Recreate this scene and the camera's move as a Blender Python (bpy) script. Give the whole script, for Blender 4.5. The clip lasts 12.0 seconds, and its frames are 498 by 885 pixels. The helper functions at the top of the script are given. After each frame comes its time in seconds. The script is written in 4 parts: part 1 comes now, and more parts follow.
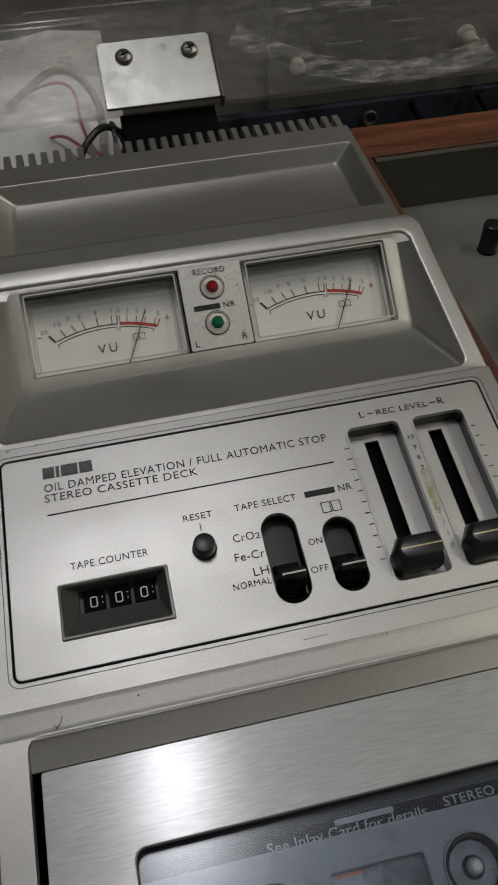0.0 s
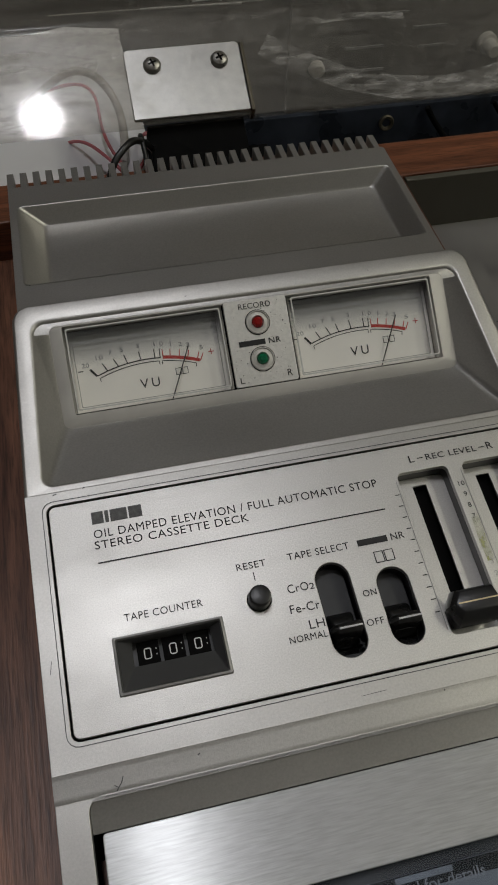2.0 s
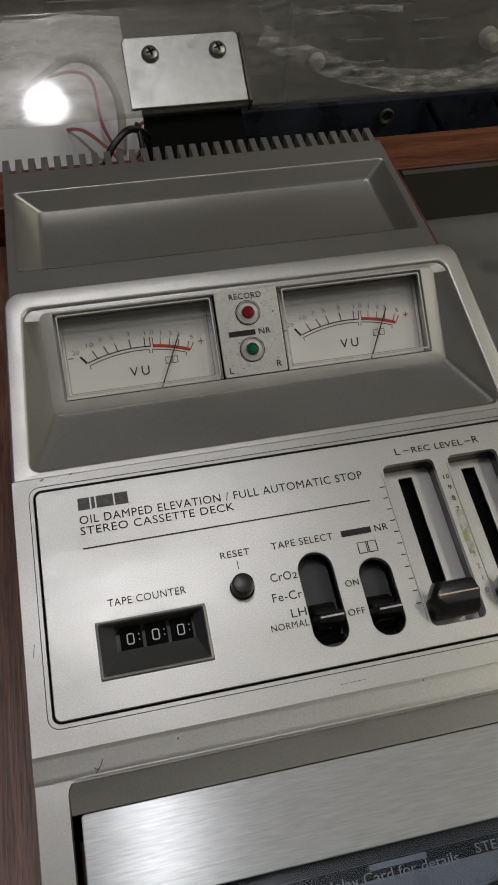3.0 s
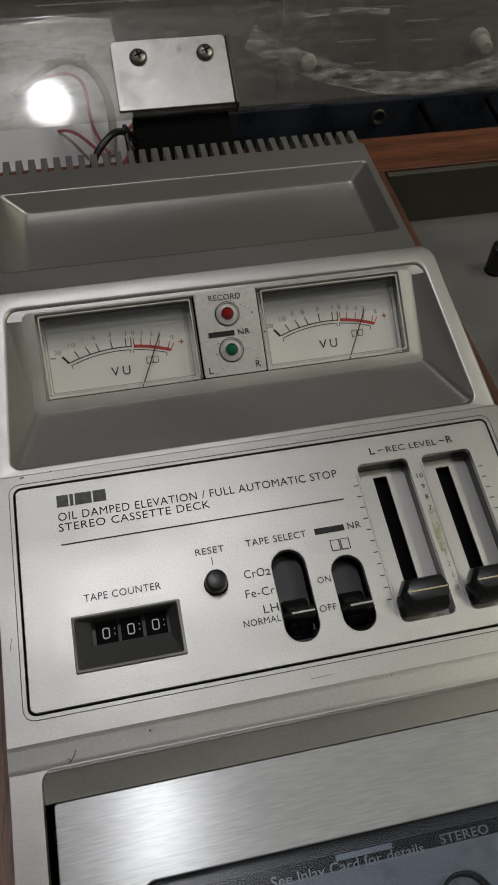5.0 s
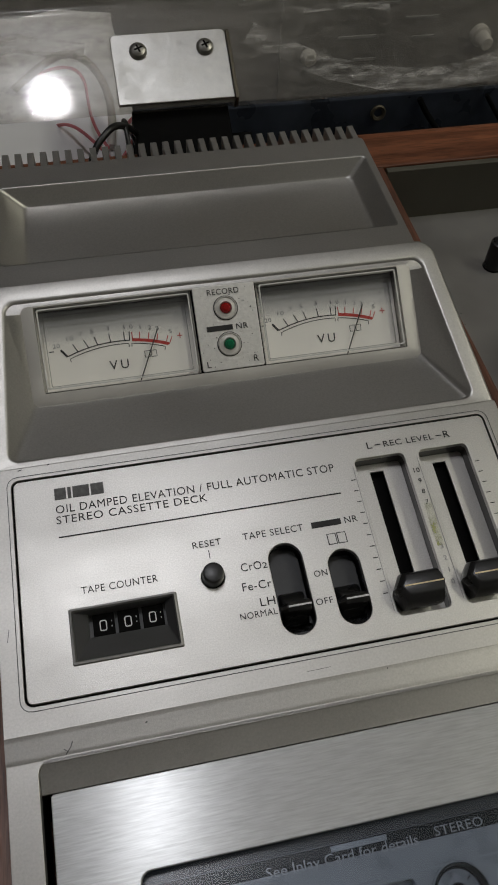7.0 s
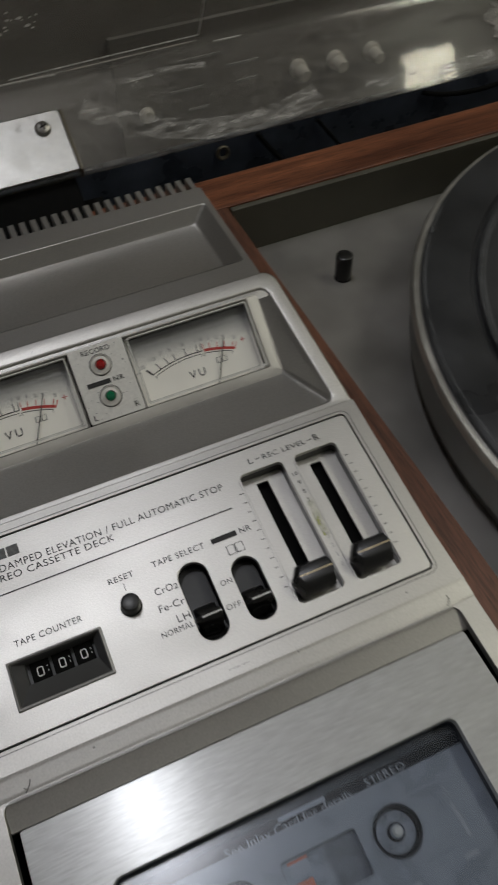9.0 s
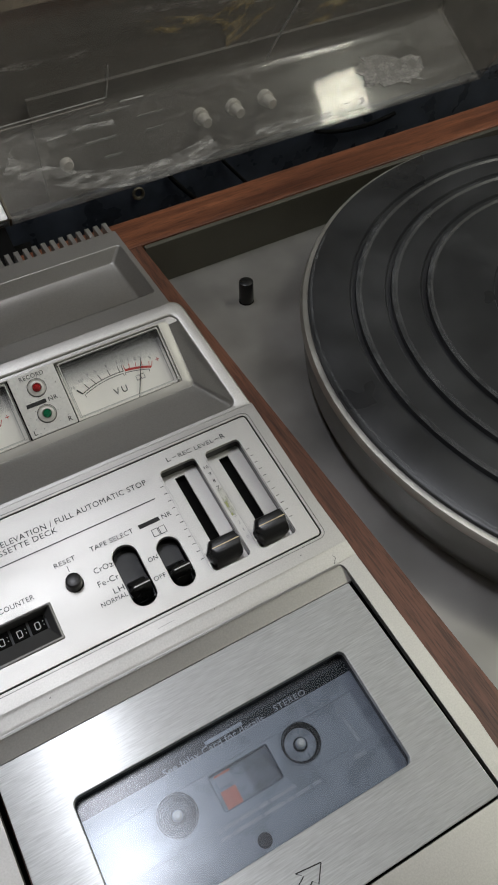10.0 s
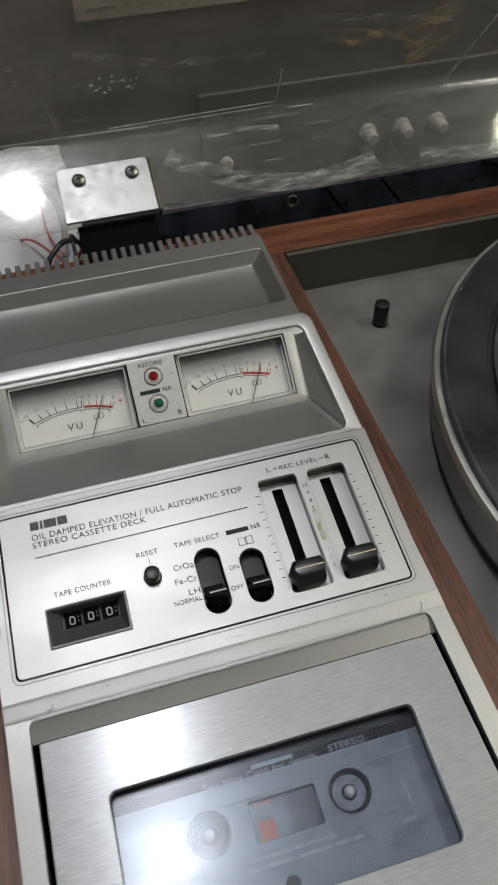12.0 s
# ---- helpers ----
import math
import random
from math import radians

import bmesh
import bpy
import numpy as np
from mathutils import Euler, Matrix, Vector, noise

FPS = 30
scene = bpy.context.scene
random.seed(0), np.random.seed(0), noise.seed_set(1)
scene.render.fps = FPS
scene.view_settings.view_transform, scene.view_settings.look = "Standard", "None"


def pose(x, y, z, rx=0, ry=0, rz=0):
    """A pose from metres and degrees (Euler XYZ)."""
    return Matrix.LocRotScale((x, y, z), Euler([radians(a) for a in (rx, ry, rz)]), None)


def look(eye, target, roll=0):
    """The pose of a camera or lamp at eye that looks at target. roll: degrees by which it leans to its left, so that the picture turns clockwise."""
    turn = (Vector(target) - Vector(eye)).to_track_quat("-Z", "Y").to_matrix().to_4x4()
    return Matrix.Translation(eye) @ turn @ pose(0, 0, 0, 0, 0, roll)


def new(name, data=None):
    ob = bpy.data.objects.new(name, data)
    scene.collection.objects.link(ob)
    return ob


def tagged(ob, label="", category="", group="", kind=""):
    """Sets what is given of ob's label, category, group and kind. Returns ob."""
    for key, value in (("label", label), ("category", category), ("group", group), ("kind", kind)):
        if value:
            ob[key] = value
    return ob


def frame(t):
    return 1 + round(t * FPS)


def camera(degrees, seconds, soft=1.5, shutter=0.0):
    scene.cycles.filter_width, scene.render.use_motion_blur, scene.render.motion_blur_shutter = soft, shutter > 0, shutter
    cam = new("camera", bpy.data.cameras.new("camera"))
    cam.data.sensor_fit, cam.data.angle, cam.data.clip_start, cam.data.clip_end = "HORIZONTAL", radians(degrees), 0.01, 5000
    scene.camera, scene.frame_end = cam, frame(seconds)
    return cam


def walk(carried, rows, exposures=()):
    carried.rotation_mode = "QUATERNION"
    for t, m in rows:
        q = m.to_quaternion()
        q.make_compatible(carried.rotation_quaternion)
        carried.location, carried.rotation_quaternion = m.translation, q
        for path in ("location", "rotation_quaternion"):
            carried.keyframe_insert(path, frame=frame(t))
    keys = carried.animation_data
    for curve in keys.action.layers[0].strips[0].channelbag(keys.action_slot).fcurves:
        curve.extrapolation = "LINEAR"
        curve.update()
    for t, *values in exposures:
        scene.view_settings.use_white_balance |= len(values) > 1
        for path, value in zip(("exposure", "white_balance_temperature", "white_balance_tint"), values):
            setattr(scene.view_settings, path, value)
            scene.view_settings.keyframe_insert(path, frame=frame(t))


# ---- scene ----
cam = camera(35.5, 12.0, soft=1.8, shutter=0.4)
PATH = [
    (0, (0.0370, -0.0766, 0.1647), (0.1670, 0.5410, -0.6110), -1.01),
    (0.5, (0.0360, -0.0730, 0.1682), (0.1961, 0.5348, -0.6095), -0.90),
    (1, (0.0250, -0.0676, 0.1791), (0.1930, 0.5312, -0.6040), -0.20),
    (1.5, (0.0200, -0.0575, 0.1725), (0.1790, 0.5348, -0.6174), 0.89),
    (2, (0.0210, -0.0567, 0.1736), (0.1785, 0.5284, -0.6219), 2.41),
    (2.5, (0.0230, -0.0578, 0.1745), (0.1765, 0.5237, -0.6245), 2.74),
    (3, (0.0240, -0.0588, 0.1743), (0.1800, 0.5188, -0.6269), 3.52),
    (5, (0.0310, -0.0623, 0.1779), (0.1795, 0.5143, -0.6255), 3.18),
    (5.5, (0.0310, -0.0623, 0.1779), (0.1780, 0.5128, -0.6269), 3.30),
    (6, (0.0320, -0.0633, 0.1777), (0.1816, 0.5101, -0.6278), 3.60),
    (6.5, (0.0310, -0.0633, 0.1777), (0.1810, 0.5086, -0.6287), 3.77),
    (8.3, (0.0330, -0.0625, 0.1789), (0.1965, 0.5110, -0.6239), 0.97),
    (8.5, (0.0340, -0.0612, 0.1770), (0.2120, 0.5105, -0.6239), 0.71),
    (9, (0.0410, -0.0813, 0.1973), (0.2740, 0.4935, -0.5871), -2.18),
    (9.5, (0.0370, -0.1084, 0.2095), (0.3290, 0.4500, -0.5669), -1.47),
    (10, (0.0370, -0.1195, 0.2302), (0.3390, 0.4430, -0.5396), -1.39),
    (10.5, (0.0250, -0.1126, 0.2312), (0.3281, 0.4546, -0.5347), -1.10),
    (11, (0.0140, -0.1107, 0.2395), (0.3115, 0.4638, -0.5230), -0.88),
    (11.5, (0.0180, -0.1112, 0.2425), (0.2746, 0.4764, -0.5249), -0.79),
    (12, (0.0430, -0.1156, 0.2247), (0.2130, 0.5156, -0.5320), -1.27),
]
walk(cam, [(t, look(eye, target, roll)) for t, eye, target, roll in PATH],
     [(0, -0.05, 6280, 10), (6.7, -0.05, 6280, 10), (8.5, -0.1, 6250, 10), (9.0, 0.05, 6220, 10), (9.5, 0.35, 6080, 10), (10.0, 0.5, 6080, 10), (10.5, 0.57, 6080, 10), (11.0, 0.38, 6100, 10), (11.5, 0.45, 6100, 10), (12, 0.58, 6080, 10)])

# ---- light ----
world = bpy.data.worlds.new("world")
scene.world = world
world.use_nodes = True
world.node_tree.nodes["Background"].inputs[0].default_value = (0.5, 0.55, 0.6, 1)
world.node_tree.nodes["Background"].inputs[1].default_value = 0.05
lamp_data = bpy.data.lights.new("ceiling_lamp_light", "POINT")
lamp_data.shadow_soft_size, lamp_data.energy = 0.046, 9.0
lamp_data.color = (1.0, 0.98, 0.995)
lamp_light = new("ceiling_lamp_light", lamp_data)
lamp_light.location = (-0.035, 0.235, 1.60)
BAR = (-0.03, 0.50, 1.85)
bar_data = bpy.data.lights.new("bar_light", "AREA")
bar_data.shape, bar_data.size, bar_data.size_y, bar_data.energy = "RECTANGLE", 0.18, 0.03, 1.7
bar_data.color = (1.0, 0.985, 1.0)
bar_light = new("bar_light", bar_data)
bar_light.location = (BAR[0], BAR[1], BAR[2] - 0.03)
# Unseen light placed so it reflects in the cover; also fills the right.
TUBE = (1.415, -0.35, 1.87)
tube_data = bpy.data.lights.new("added_panel_light", "AREA")
tube_data.shape, tube_data.size, tube_data.size_y, tube_data.energy = "RECTANGLE", 0.17, 1.2, 10
tube_data.color = (1.0, 0.965, 0.79)
added_panel_light = new("added_panel_light", tube_data)
added_panel_light.location = (TUBE[0], TUBE[1], TUBE[2] - 0.03)
LAMP_GLOW = 4.0


# ---- materials ----
def nodes_of(name):
    m = bpy.data.materials.new(name)
    m.use_nodes = True
    nt = m.node_tree
    return m, nt, nt.nodes["Principled BSDF"]


def noise_at(nt, scale, stretch=(1, 1, 1), detail=3.0, rough=0.55, seed=0.0):
    co = nt.nodes.new("ShaderNodeTexCoord")
    mp = nt.nodes.new("ShaderNodeMapping")
    mp.inputs["Scale"].default_value = stretch
    mp.inputs["Location"].default_value = (seed, seed * 0.7, seed * 0.3)
    nz = nt.nodes.new("ShaderNodeTexNoise")
    nz.inputs["Scale"].default_value = scale
    nz.inputs["Detail"].default_value = detail
    nz.inputs["Roughness"].default_value = rough
    nt.links.new(co.outputs["Object"], mp.inputs["Vector"])
    nt.links.new(mp.outputs["Vector"], nz.inputs["Vector"])
    return nz.outputs["Fac"]


def ramp(nt, fac, lo, hi, p0=0.3, p1=0.7):
    r = nt.nodes.new("ShaderNodeValToRGB")
    r.color_ramp.elements[0].position, r.color_ramp.elements[1].position = p0, p1
    r.color_ramp.elements[0].color = (*lo, 1)
    r.color_ramp.elements[1].color = (*hi, 1)
    nt.links.new(fac, r.inputs["Fac"])
    return r.outputs["Color"]


def grey(v):
    return (v, v, v)


def surface(name, base, rough=0.5, metal=0.0, vary=0.15, scale=30.0, grain=900.0, bump=0.05, stretch=(1, 1, 1), gloss_vary=0.08, coat=0.0, smudge=0.0):
    """A paint, plastic or metal with stains at one scale and grain at another."""
    m, nt, b = nodes_of(name)
    lo, hi = [c * (1 - vary) for c in base], [min(1, c * (1 + vary)) for c in base]
    big = noise_at(nt, scale, stretch, seed=1.3)
    fine = noise_at(nt, grain, stretch, seed=4.1)
    nt.links.new(ramp(nt, big, lo, hi), b.inputs["Base Color"])
    nt.links.new(ramp(nt, big, grey(max(0.02, rough - gloss_vary)), grey(min(1, rough + gloss_vary))), b.inputs["Roughness"])
    if smudge:
        add = nt.nodes.new("ShaderNodeMath")
        add.operation = "ADD"
        nt.links.new(b.inputs["Roughness"].links[0].from_socket, add.inputs[0])
        nt.links.new(ramp(nt, noise_at(nt, 26, (0.5, 1, 1), detail=6, rough=0.65, seed=8.0), grey(0.0), grey(smudge), 0.35, 0.7), add.inputs[1])
        nt.links.new(add.outputs[0], b.inputs["Roughness"])
    b.inputs["Metallic"].default_value = metal
    b.inputs["Coat Weight"].default_value = coat
    bp = nt.nodes.new("ShaderNodeBump")
    bp.inputs["Strength"].default_value = bump
    bp.inputs["Distance"].default_value = 0.0003
    nt.links.new(fine, bp.inputs["Height"])
    nt.links.new(bp.outputs["Normal"], b.inputs["Normal"])
    return m


def wood_material(name, dark, light, along):
    m, nt, b = nodes_of(name)
    stretch = (0.06, 1, 1) if along == "x" else (1, 0.06, 1)
    band = noise_at(nt, 180, stretch, detail=6, rough=0.65, seed=2.0)
    pore = noise_at(nt, 1500, stretch, detail=3, seed=7.0)
    c1 = ramp(nt, band, dark, light, 0.35, 0.68)
    c2 = ramp(nt, pore, grey(0.35), grey(1.0), 0.36, 0.52)
    mix = nt.nodes.new("ShaderNodeMixRGB")
    mix.blend_type = "MULTIPLY"
    mix.inputs["Fac"].default_value = 0.7
    nt.links.new(c1, mix.inputs["Color1"])
    nt.links.new(c2, mix.inputs["Color2"])
    nt.links.new(mix.outputs["Color"], b.inputs["Base Color"])
    b.inputs["Roughness"].default_value = 0.42
    bp = nt.nodes.new("ShaderNodeBump")
    bp.inputs["Strength"].default_value = 0.25
    bp.inputs["Distance"].default_value = 0.0004
    nt.links.new(pore, bp.inputs["Height"])
    nt.links.new(bp.outputs["Normal"], b.inputs["Normal"])
    return m


def clear_sheet(name, tint, gloss_rough=0.03, dust=0.0, ior=1.49, gloss=1.0, scuff=0.0, haze=(0.9, 0.9, 0.9)):
    """See-through acrylic: tinted, with a Fresnel gloss, scuffs, and dust that also paints haze."""
    m, nt, b = nodes_of(name)
    nt.nodes.remove(b)
    out = nt.nodes["Material Output"]
    tr = nt.nodes.new("ShaderNodeBsdfTransparent")
    tr.inputs["Color"].default_value = (*tint, 1)
    gl = nt.nodes.new("ShaderNodeBsdfGlossy")
    gl.inputs["Color"].default_value = (gloss, gloss, gloss, 1)
    gl.inputs["Roughness"].default_value = gloss_rough
    lw = nt.nodes.new("ShaderNodeLayerWeight")
    lw.inputs["Blend"].default_value = 0.5
    pw = nt.nodes.new("ShaderNodeMath")
    pw.operation, pw.inputs[1].default_value = "POWER", 5.0
    nt.links.new(lw.outputs["Facing"], pw.inputs[0])
    fr = nt.nodes.new("ShaderNodeMath")
    fr.operation, fr.inputs[1].default_value, fr.inputs[2].default_value = "MULTIPLY_ADD", 0.95, ((ior - 1) / (ior + 1)) ** 2
    nt.links.new(pw.outputs[0], fr.inputs[0])
    mx = nt.nodes.new("ShaderNodeMixShader")
    nt.links.new(fr.outputs[0], mx.inputs["Fac"])
    nt.links.new(tr.outputs["BSDF"], mx.inputs[1])
    nt.links.new(gl.outputs["BSDF"], mx.inputs[2])
    last = mx.outputs["Shader"]
    if scuff:
        g2 = nt.nodes.new("ShaderNodeBsdfGlossy")
        g2.inputs["Roughness"].default_value = 0.20
        g2.inputs["Color"].default_value = (*haze, 1)
        m3 = nt.nodes.new("ShaderNodeMixShader")
        nt.links.new(ramp(nt, noise_at(nt, 90, (0.12, 1, 1), detail=5, rough=0.7, seed=5.0), grey(scuff * 0.12), grey(scuff), 0.42, 0.75), m3.inputs["Fac"])
        nt.links.new(last, m3.inputs[1])
        nt.links.new(g2.outputs["BSDF"], m3.inputs[2])
        last = m3.outputs["Shader"]
    if dust:
        df = nt.nodes.new("ShaderNodeBsdfDiffuse")
        df.inputs["Color"].default_value = (0.55, 0.53, 0.5, 1)
        f1 = ramp(nt, noise_at(nt, 22, (0.35, 1, 1), detail=6, rough=0.7, seed=3.0), grey(dust * 0.30), grey(dust), 0.45, 0.75)
        f2 = ramp(nt, noise_at(nt, 320, (0.5, 1, 1), detail=5, rough=0.75, seed=9.0), grey(0.25), grey(1.0), 0.45, 0.7)
        mul = nt.nodes.new("ShaderNodeMixRGB")
        mul.blend_type, mul.inputs["Fac"].default_value = "MULTIPLY", 1.0
        nt.links.new(f1, mul.inputs["Color1"])
        nt.links.new(f2, mul.inputs["Color2"])
        m2 = nt.nodes.new("ShaderNodeMixShader")
        nt.links.new(mul.outputs["Color"], m2.inputs["Fac"])
        nt.links.new(last, m2.inputs[1])
        nt.links.new(df.outputs["BSDF"], m2.inputs[2])
        last = m2.outputs["Shader"]
    nt.links.new(last, out.inputs["Surface"])
    return m


def glow(name, colour, strength):
    m, nt, b = nodes_of(name)
    b.inputs["Emission Color"].default_value = (*colour, 1)
    b.inputs["Emission Strength"].default_value = strength
    return m


def mottled(name, colour, most, scale, stretch, p0, p1):
    """A patchy film: nothing in places, opaque in others."""
    m, nt, b = nodes_of(name)
    nt.nodes.remove(b)
    tr, df, mx = nt.nodes.new("ShaderNodeBsdfTransparent"), nt.nodes.new("ShaderNodeBsdfDiffuse"), nt.nodes.new("ShaderNodeMixShader")
    df.inputs["Color"].default_value = (*colour, 1)
    nt.links.new(ramp(nt, noise_at(nt, scale, stretch, detail=6, rough=0.72, seed=2.5), grey(0.0), grey(most), p0, p1), mx.inputs["Fac"])
    nt.links.new(tr.outputs["BSDF"], mx.inputs[1])
    nt.links.new(df.outputs["BSDF"], mx.inputs[2])
    nt.links.new(mx.outputs["Shader"], nt.nodes["Material Output"].inputs["Surface"])
    return m


SILVER = surface("silver_paint", (0.46, 0.45, 0.428), 0.37, 0.9, 0.08, 1800, 4400, 0.10, gloss_vary=0.04, smudge=0.10)
PANEL = surface("panel_silver", (0.54, 0.53, 0.506), 0.37, 0.9, 0.13, 2800, 3800, 0.13, gloss_vary=0.05, smudge=0.12)
BRUSHED = surface("brushed_aluminium", (0.62, 0.63, 0.63), 0.60, 1.0, 0.17, 2200, 3600, 0.06, (0.07, 1, 1), 0.06, smudge=0.04)


def brush_along_x(m):
    """Turns a metal's gloss across its brushing."""
    nt = m.node_tree
    b = nt.nodes["Principled BSDF"]
    tg = nt.nodes.new("ShaderNodeTangent")
    tg.direction_type = "UV_MAP"
    b.inputs["Anisotropic"].default_value = 0.3
    b.inputs["Anisotropic Rotation"].default_value = 0.25
    nt.links.new(tg.outputs["Tangent"], b.inputs["Tangent"])
    streak = nt.nodes.new("ShaderNodeBsdfAnisotropic")
    streak.inputs["Roughness"].default_value = 0.32
    streak.inputs["Anisotropy"].default_value = 0.68
    streak.inputs["Rotation"].default_value = 0.0
    nt.links.new(tg.outputs["Tangent"], streak.inputs["Tangent"])
    nt.links.new(b.inputs["Base Color"].links[0].from_socket, streak.inputs["Color"])
    mx = nt.nodes.new("ShaderNodeMixShader")
    nt.links.new(ramp(nt, noise_at(nt, 60, (0.3, 1, 1), detail=6, rough=0.7, seed=6.0), grey(0.34), grey(0.56), 0.35, 0.7), mx.inputs["Fac"])
    nt.links.new(b.outputs["BSDF"], mx.inputs[1])
    nt.links.new(streak.outputs["BSDF"], mx.inputs[2])
    nt.links.new(mx.outputs["Shader"], nt.nodes["Material Output"].inputs["Surface"])


brush_along_x(BRUSHED)
PITTED = surface("pitted_plate", (0.74, 0.73, 0.70), 0.45, 0.5, 0.07, 900, 900, 0.30)
BLACK = surface("black_plastic", grey(0.012), 0.32, 0.0, 0.3, 90, 900, 0.08)
SLIDE = surface("slide_black", (0.024, 0.025, 0.027), 0.45, 0.0, 0.3, 120, 900, 0.1)
WELL = surface("well_black", (0.020, 0.023, 0.030), 0.5, 0.0, 0.1, 60, 900, 0.0)
FUNNEL = surface("funnel_black", grey(0.07), 0.45, 0.0, 0.1, 90, 900, 0.1)
GROOVE = surface("groove_grey", grey(0.10), 0.6, 0.3, 0.2, 90, 900, 0.1)
MATT_BLACK = surface("matt_black", grey(0.006), 0.85, 0.0, 0.3, 60, 900, 0.1)
MATT_BLACK.node_tree.nodes["Principled BSDF"].inputs["Specular IOR Level"].default_value = 0.08
INK = surface("ink", grey(0.015), 0.6, 0.0, 0.1, 200, 900, 0.0)
RED_INK = surface("red_ink", (0.55, 0.05, 0.04), 0.6, 0.0, 0.1, 200, 900, 0.0)
# Dark grey mark; glare over the ink is put into its lighter tone.
GLARE_GREY_INK = surface("glare_grey_ink", grey(0.10), 0.55, 0.0, 0.3, 900, 900, 0.0)
GREY_INK = surface("grey_ink", grey(0.30), 0.6, 0.0, 0.1, 200, 900, 0.0)
PALE_INK = surface("pale_print", (0.36, 0.37, 0.39), 0.5, 0.0, 0.2, 200, 900, 0.0)
WHITE_INK = surface("white_ink", grey(0.75), 0.5, 0.0, 0.1, 200, 900, 0.0)
GOLD_LINE = surface("pale_gold_line", (0.72, 0.58, 0.36), 0.4, 0.3, 0.1, 200, 900, 0.0)
DIAL = surface("dial_cream", (0.95, 0.93, 0.87), 0.6, 0.0, 0.04, 60, 900, 0.02)
RIM_PALE = surface("pale_rim", (0.70, 0.70, 0.66), 0.25, 0.0, 0.1, 200, 900, 0.1)
RIM_GREY = surface("grey_rim", (0.42, 0.41, 0.38), 0.35, 0.0, 0.1, 200, 900, 0.1)
BEZEL_DARK = surface("counter_border", (0.30, 0.295, 0.28), 0.4, 0.8, 0.05, 100, 1500, 0.1)
BEZEL = surface("meter_surround", (0.58, 0.565, 0.53), 0.45, 0.4, 0.05, 100, 1500, 0.1)
CLEAR = clear_sheet("clear_acrylic", (0.99, 0.99, 0.985), 0.02)
# Dust is set high: it also paints the cover's milky reflected haze.
SMOKE = clear_sheet("smoked_acrylic", (0.86, 0.85, 0.825), 0.035, 0.62, scuff=0.03)
WINDOW = clear_sheet("door_window_acrylic", (0.84, 0.88, 0.94), 0.20, 0.0, gloss=0.62, scuff=0.013, haze=(0.72, 0.86, 1.0))


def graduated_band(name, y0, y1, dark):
    """A clear sheet whose grey tint paints a shade that fades downwards."""
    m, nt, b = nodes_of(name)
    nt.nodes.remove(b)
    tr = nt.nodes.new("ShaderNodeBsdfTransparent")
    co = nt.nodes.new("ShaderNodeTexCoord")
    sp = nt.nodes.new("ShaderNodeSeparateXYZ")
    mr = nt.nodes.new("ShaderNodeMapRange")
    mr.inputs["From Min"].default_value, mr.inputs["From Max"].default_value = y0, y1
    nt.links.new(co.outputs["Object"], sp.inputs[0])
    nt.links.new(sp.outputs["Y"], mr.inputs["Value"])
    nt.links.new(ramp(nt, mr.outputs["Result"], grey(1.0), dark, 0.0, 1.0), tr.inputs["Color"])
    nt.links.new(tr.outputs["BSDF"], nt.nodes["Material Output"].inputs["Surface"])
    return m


# Shade below the meter's top edge, painted as a tint over the dial.
DIAL_SHADE = graduated_band("graduated_band", 0.0140, 0.0235, (0.52, 0.53, 0.56))
CASSETTE = surface("cassette_shell", (0.25, 0.265, 0.29), 0.3, 0.0, 0.12, 90, 700, 0.0)
CASSETTE_DARK = surface("cassette_window", (0.008, 0.009, 0.011), 0.35, 0.0, 0.2, 90, 700, 0.0)
CASSETTE_DARK.node_tree.nodes["Principled BSDF"].inputs["Specular IOR Level"].default_value = 0.12
CARD_GREY = surface("grey_card", (0.30, 0.31, 0.34), 0.6, 0.0, 0.1, 90, 700, 0.0)
CASSETTE_MID = surface("cassette_inside", (0.24, 0.255, 0.28), 0.3, 0.0, 0.25, 140, 700, 0.0)
ORANGE = surface("orange_card", (0.55, 0.16, 0.09), 0.6, 0.0, 0.1, 90, 700, 0.0)
WOOD_X = wood_material("walnut_rail", (0.09, 0.028, 0.013), (0.30, 0.11, 0.05), "x")
WOOD_Y = wood_material("walnut_strip", (0.075, 0.028, 0.015), (0.21, 0.088, 0.050), "y")
# Own veneer, lightened further: the left side's extra light is in the colour.
WOOD_TOP_LIT = wood_material("walnut_top_board_lit", (0.095, 0.038, 0.022), (0.36, 0.165, 0.095), "y")
PLATE = surface("turntable_plate", (0.34, 0.33, 0.312), 0.40, 0.6, 0.20, 22, 700, 0.08)
OLIVE = surface("well_wall_paint", (0.085, 0.080, 0.060), 0.5, 0.0, 0.12, 40, 900, 0.1)
RUBBER = surface("rubber_mat", (0.030, 0.031, 0.033), 0.36, 0.0, 0.30, 25, 700, 0.12, gloss_vary=0.16)
PLATTER_METAL = surface("platter_metal", (0.64, 0.63, 0.59), 0.42, 0.9, 0.1, 60, 900, 0.1)
PLATTER_SIDE = surface("platter_side", (0.16, 0.158, 0.14), 0.4, 0.6, 0.15, 40, 700, 0.1)
STEEL = surface("zinc_steel", (0.56, 0.555, 0.53), 0.44, 0.85, 0.14, 160, 1200, 0.10)
DULL_BRASS = surface("dull_brass", (0.12, 0.105, 0.075), 0.5, 0.7, 0.25, 300, 1500, 0.1)
SCREW = surface("screw_steel", (0.30, 0.29, 0.27), 0.32, 0.95, 0.25, 300, 1500, 0.1)
PAPER = surface("white_sheet", (0.90, 0.90, 0.92), 0.7, 0.0, 0.05, 25, 300, 0.1)
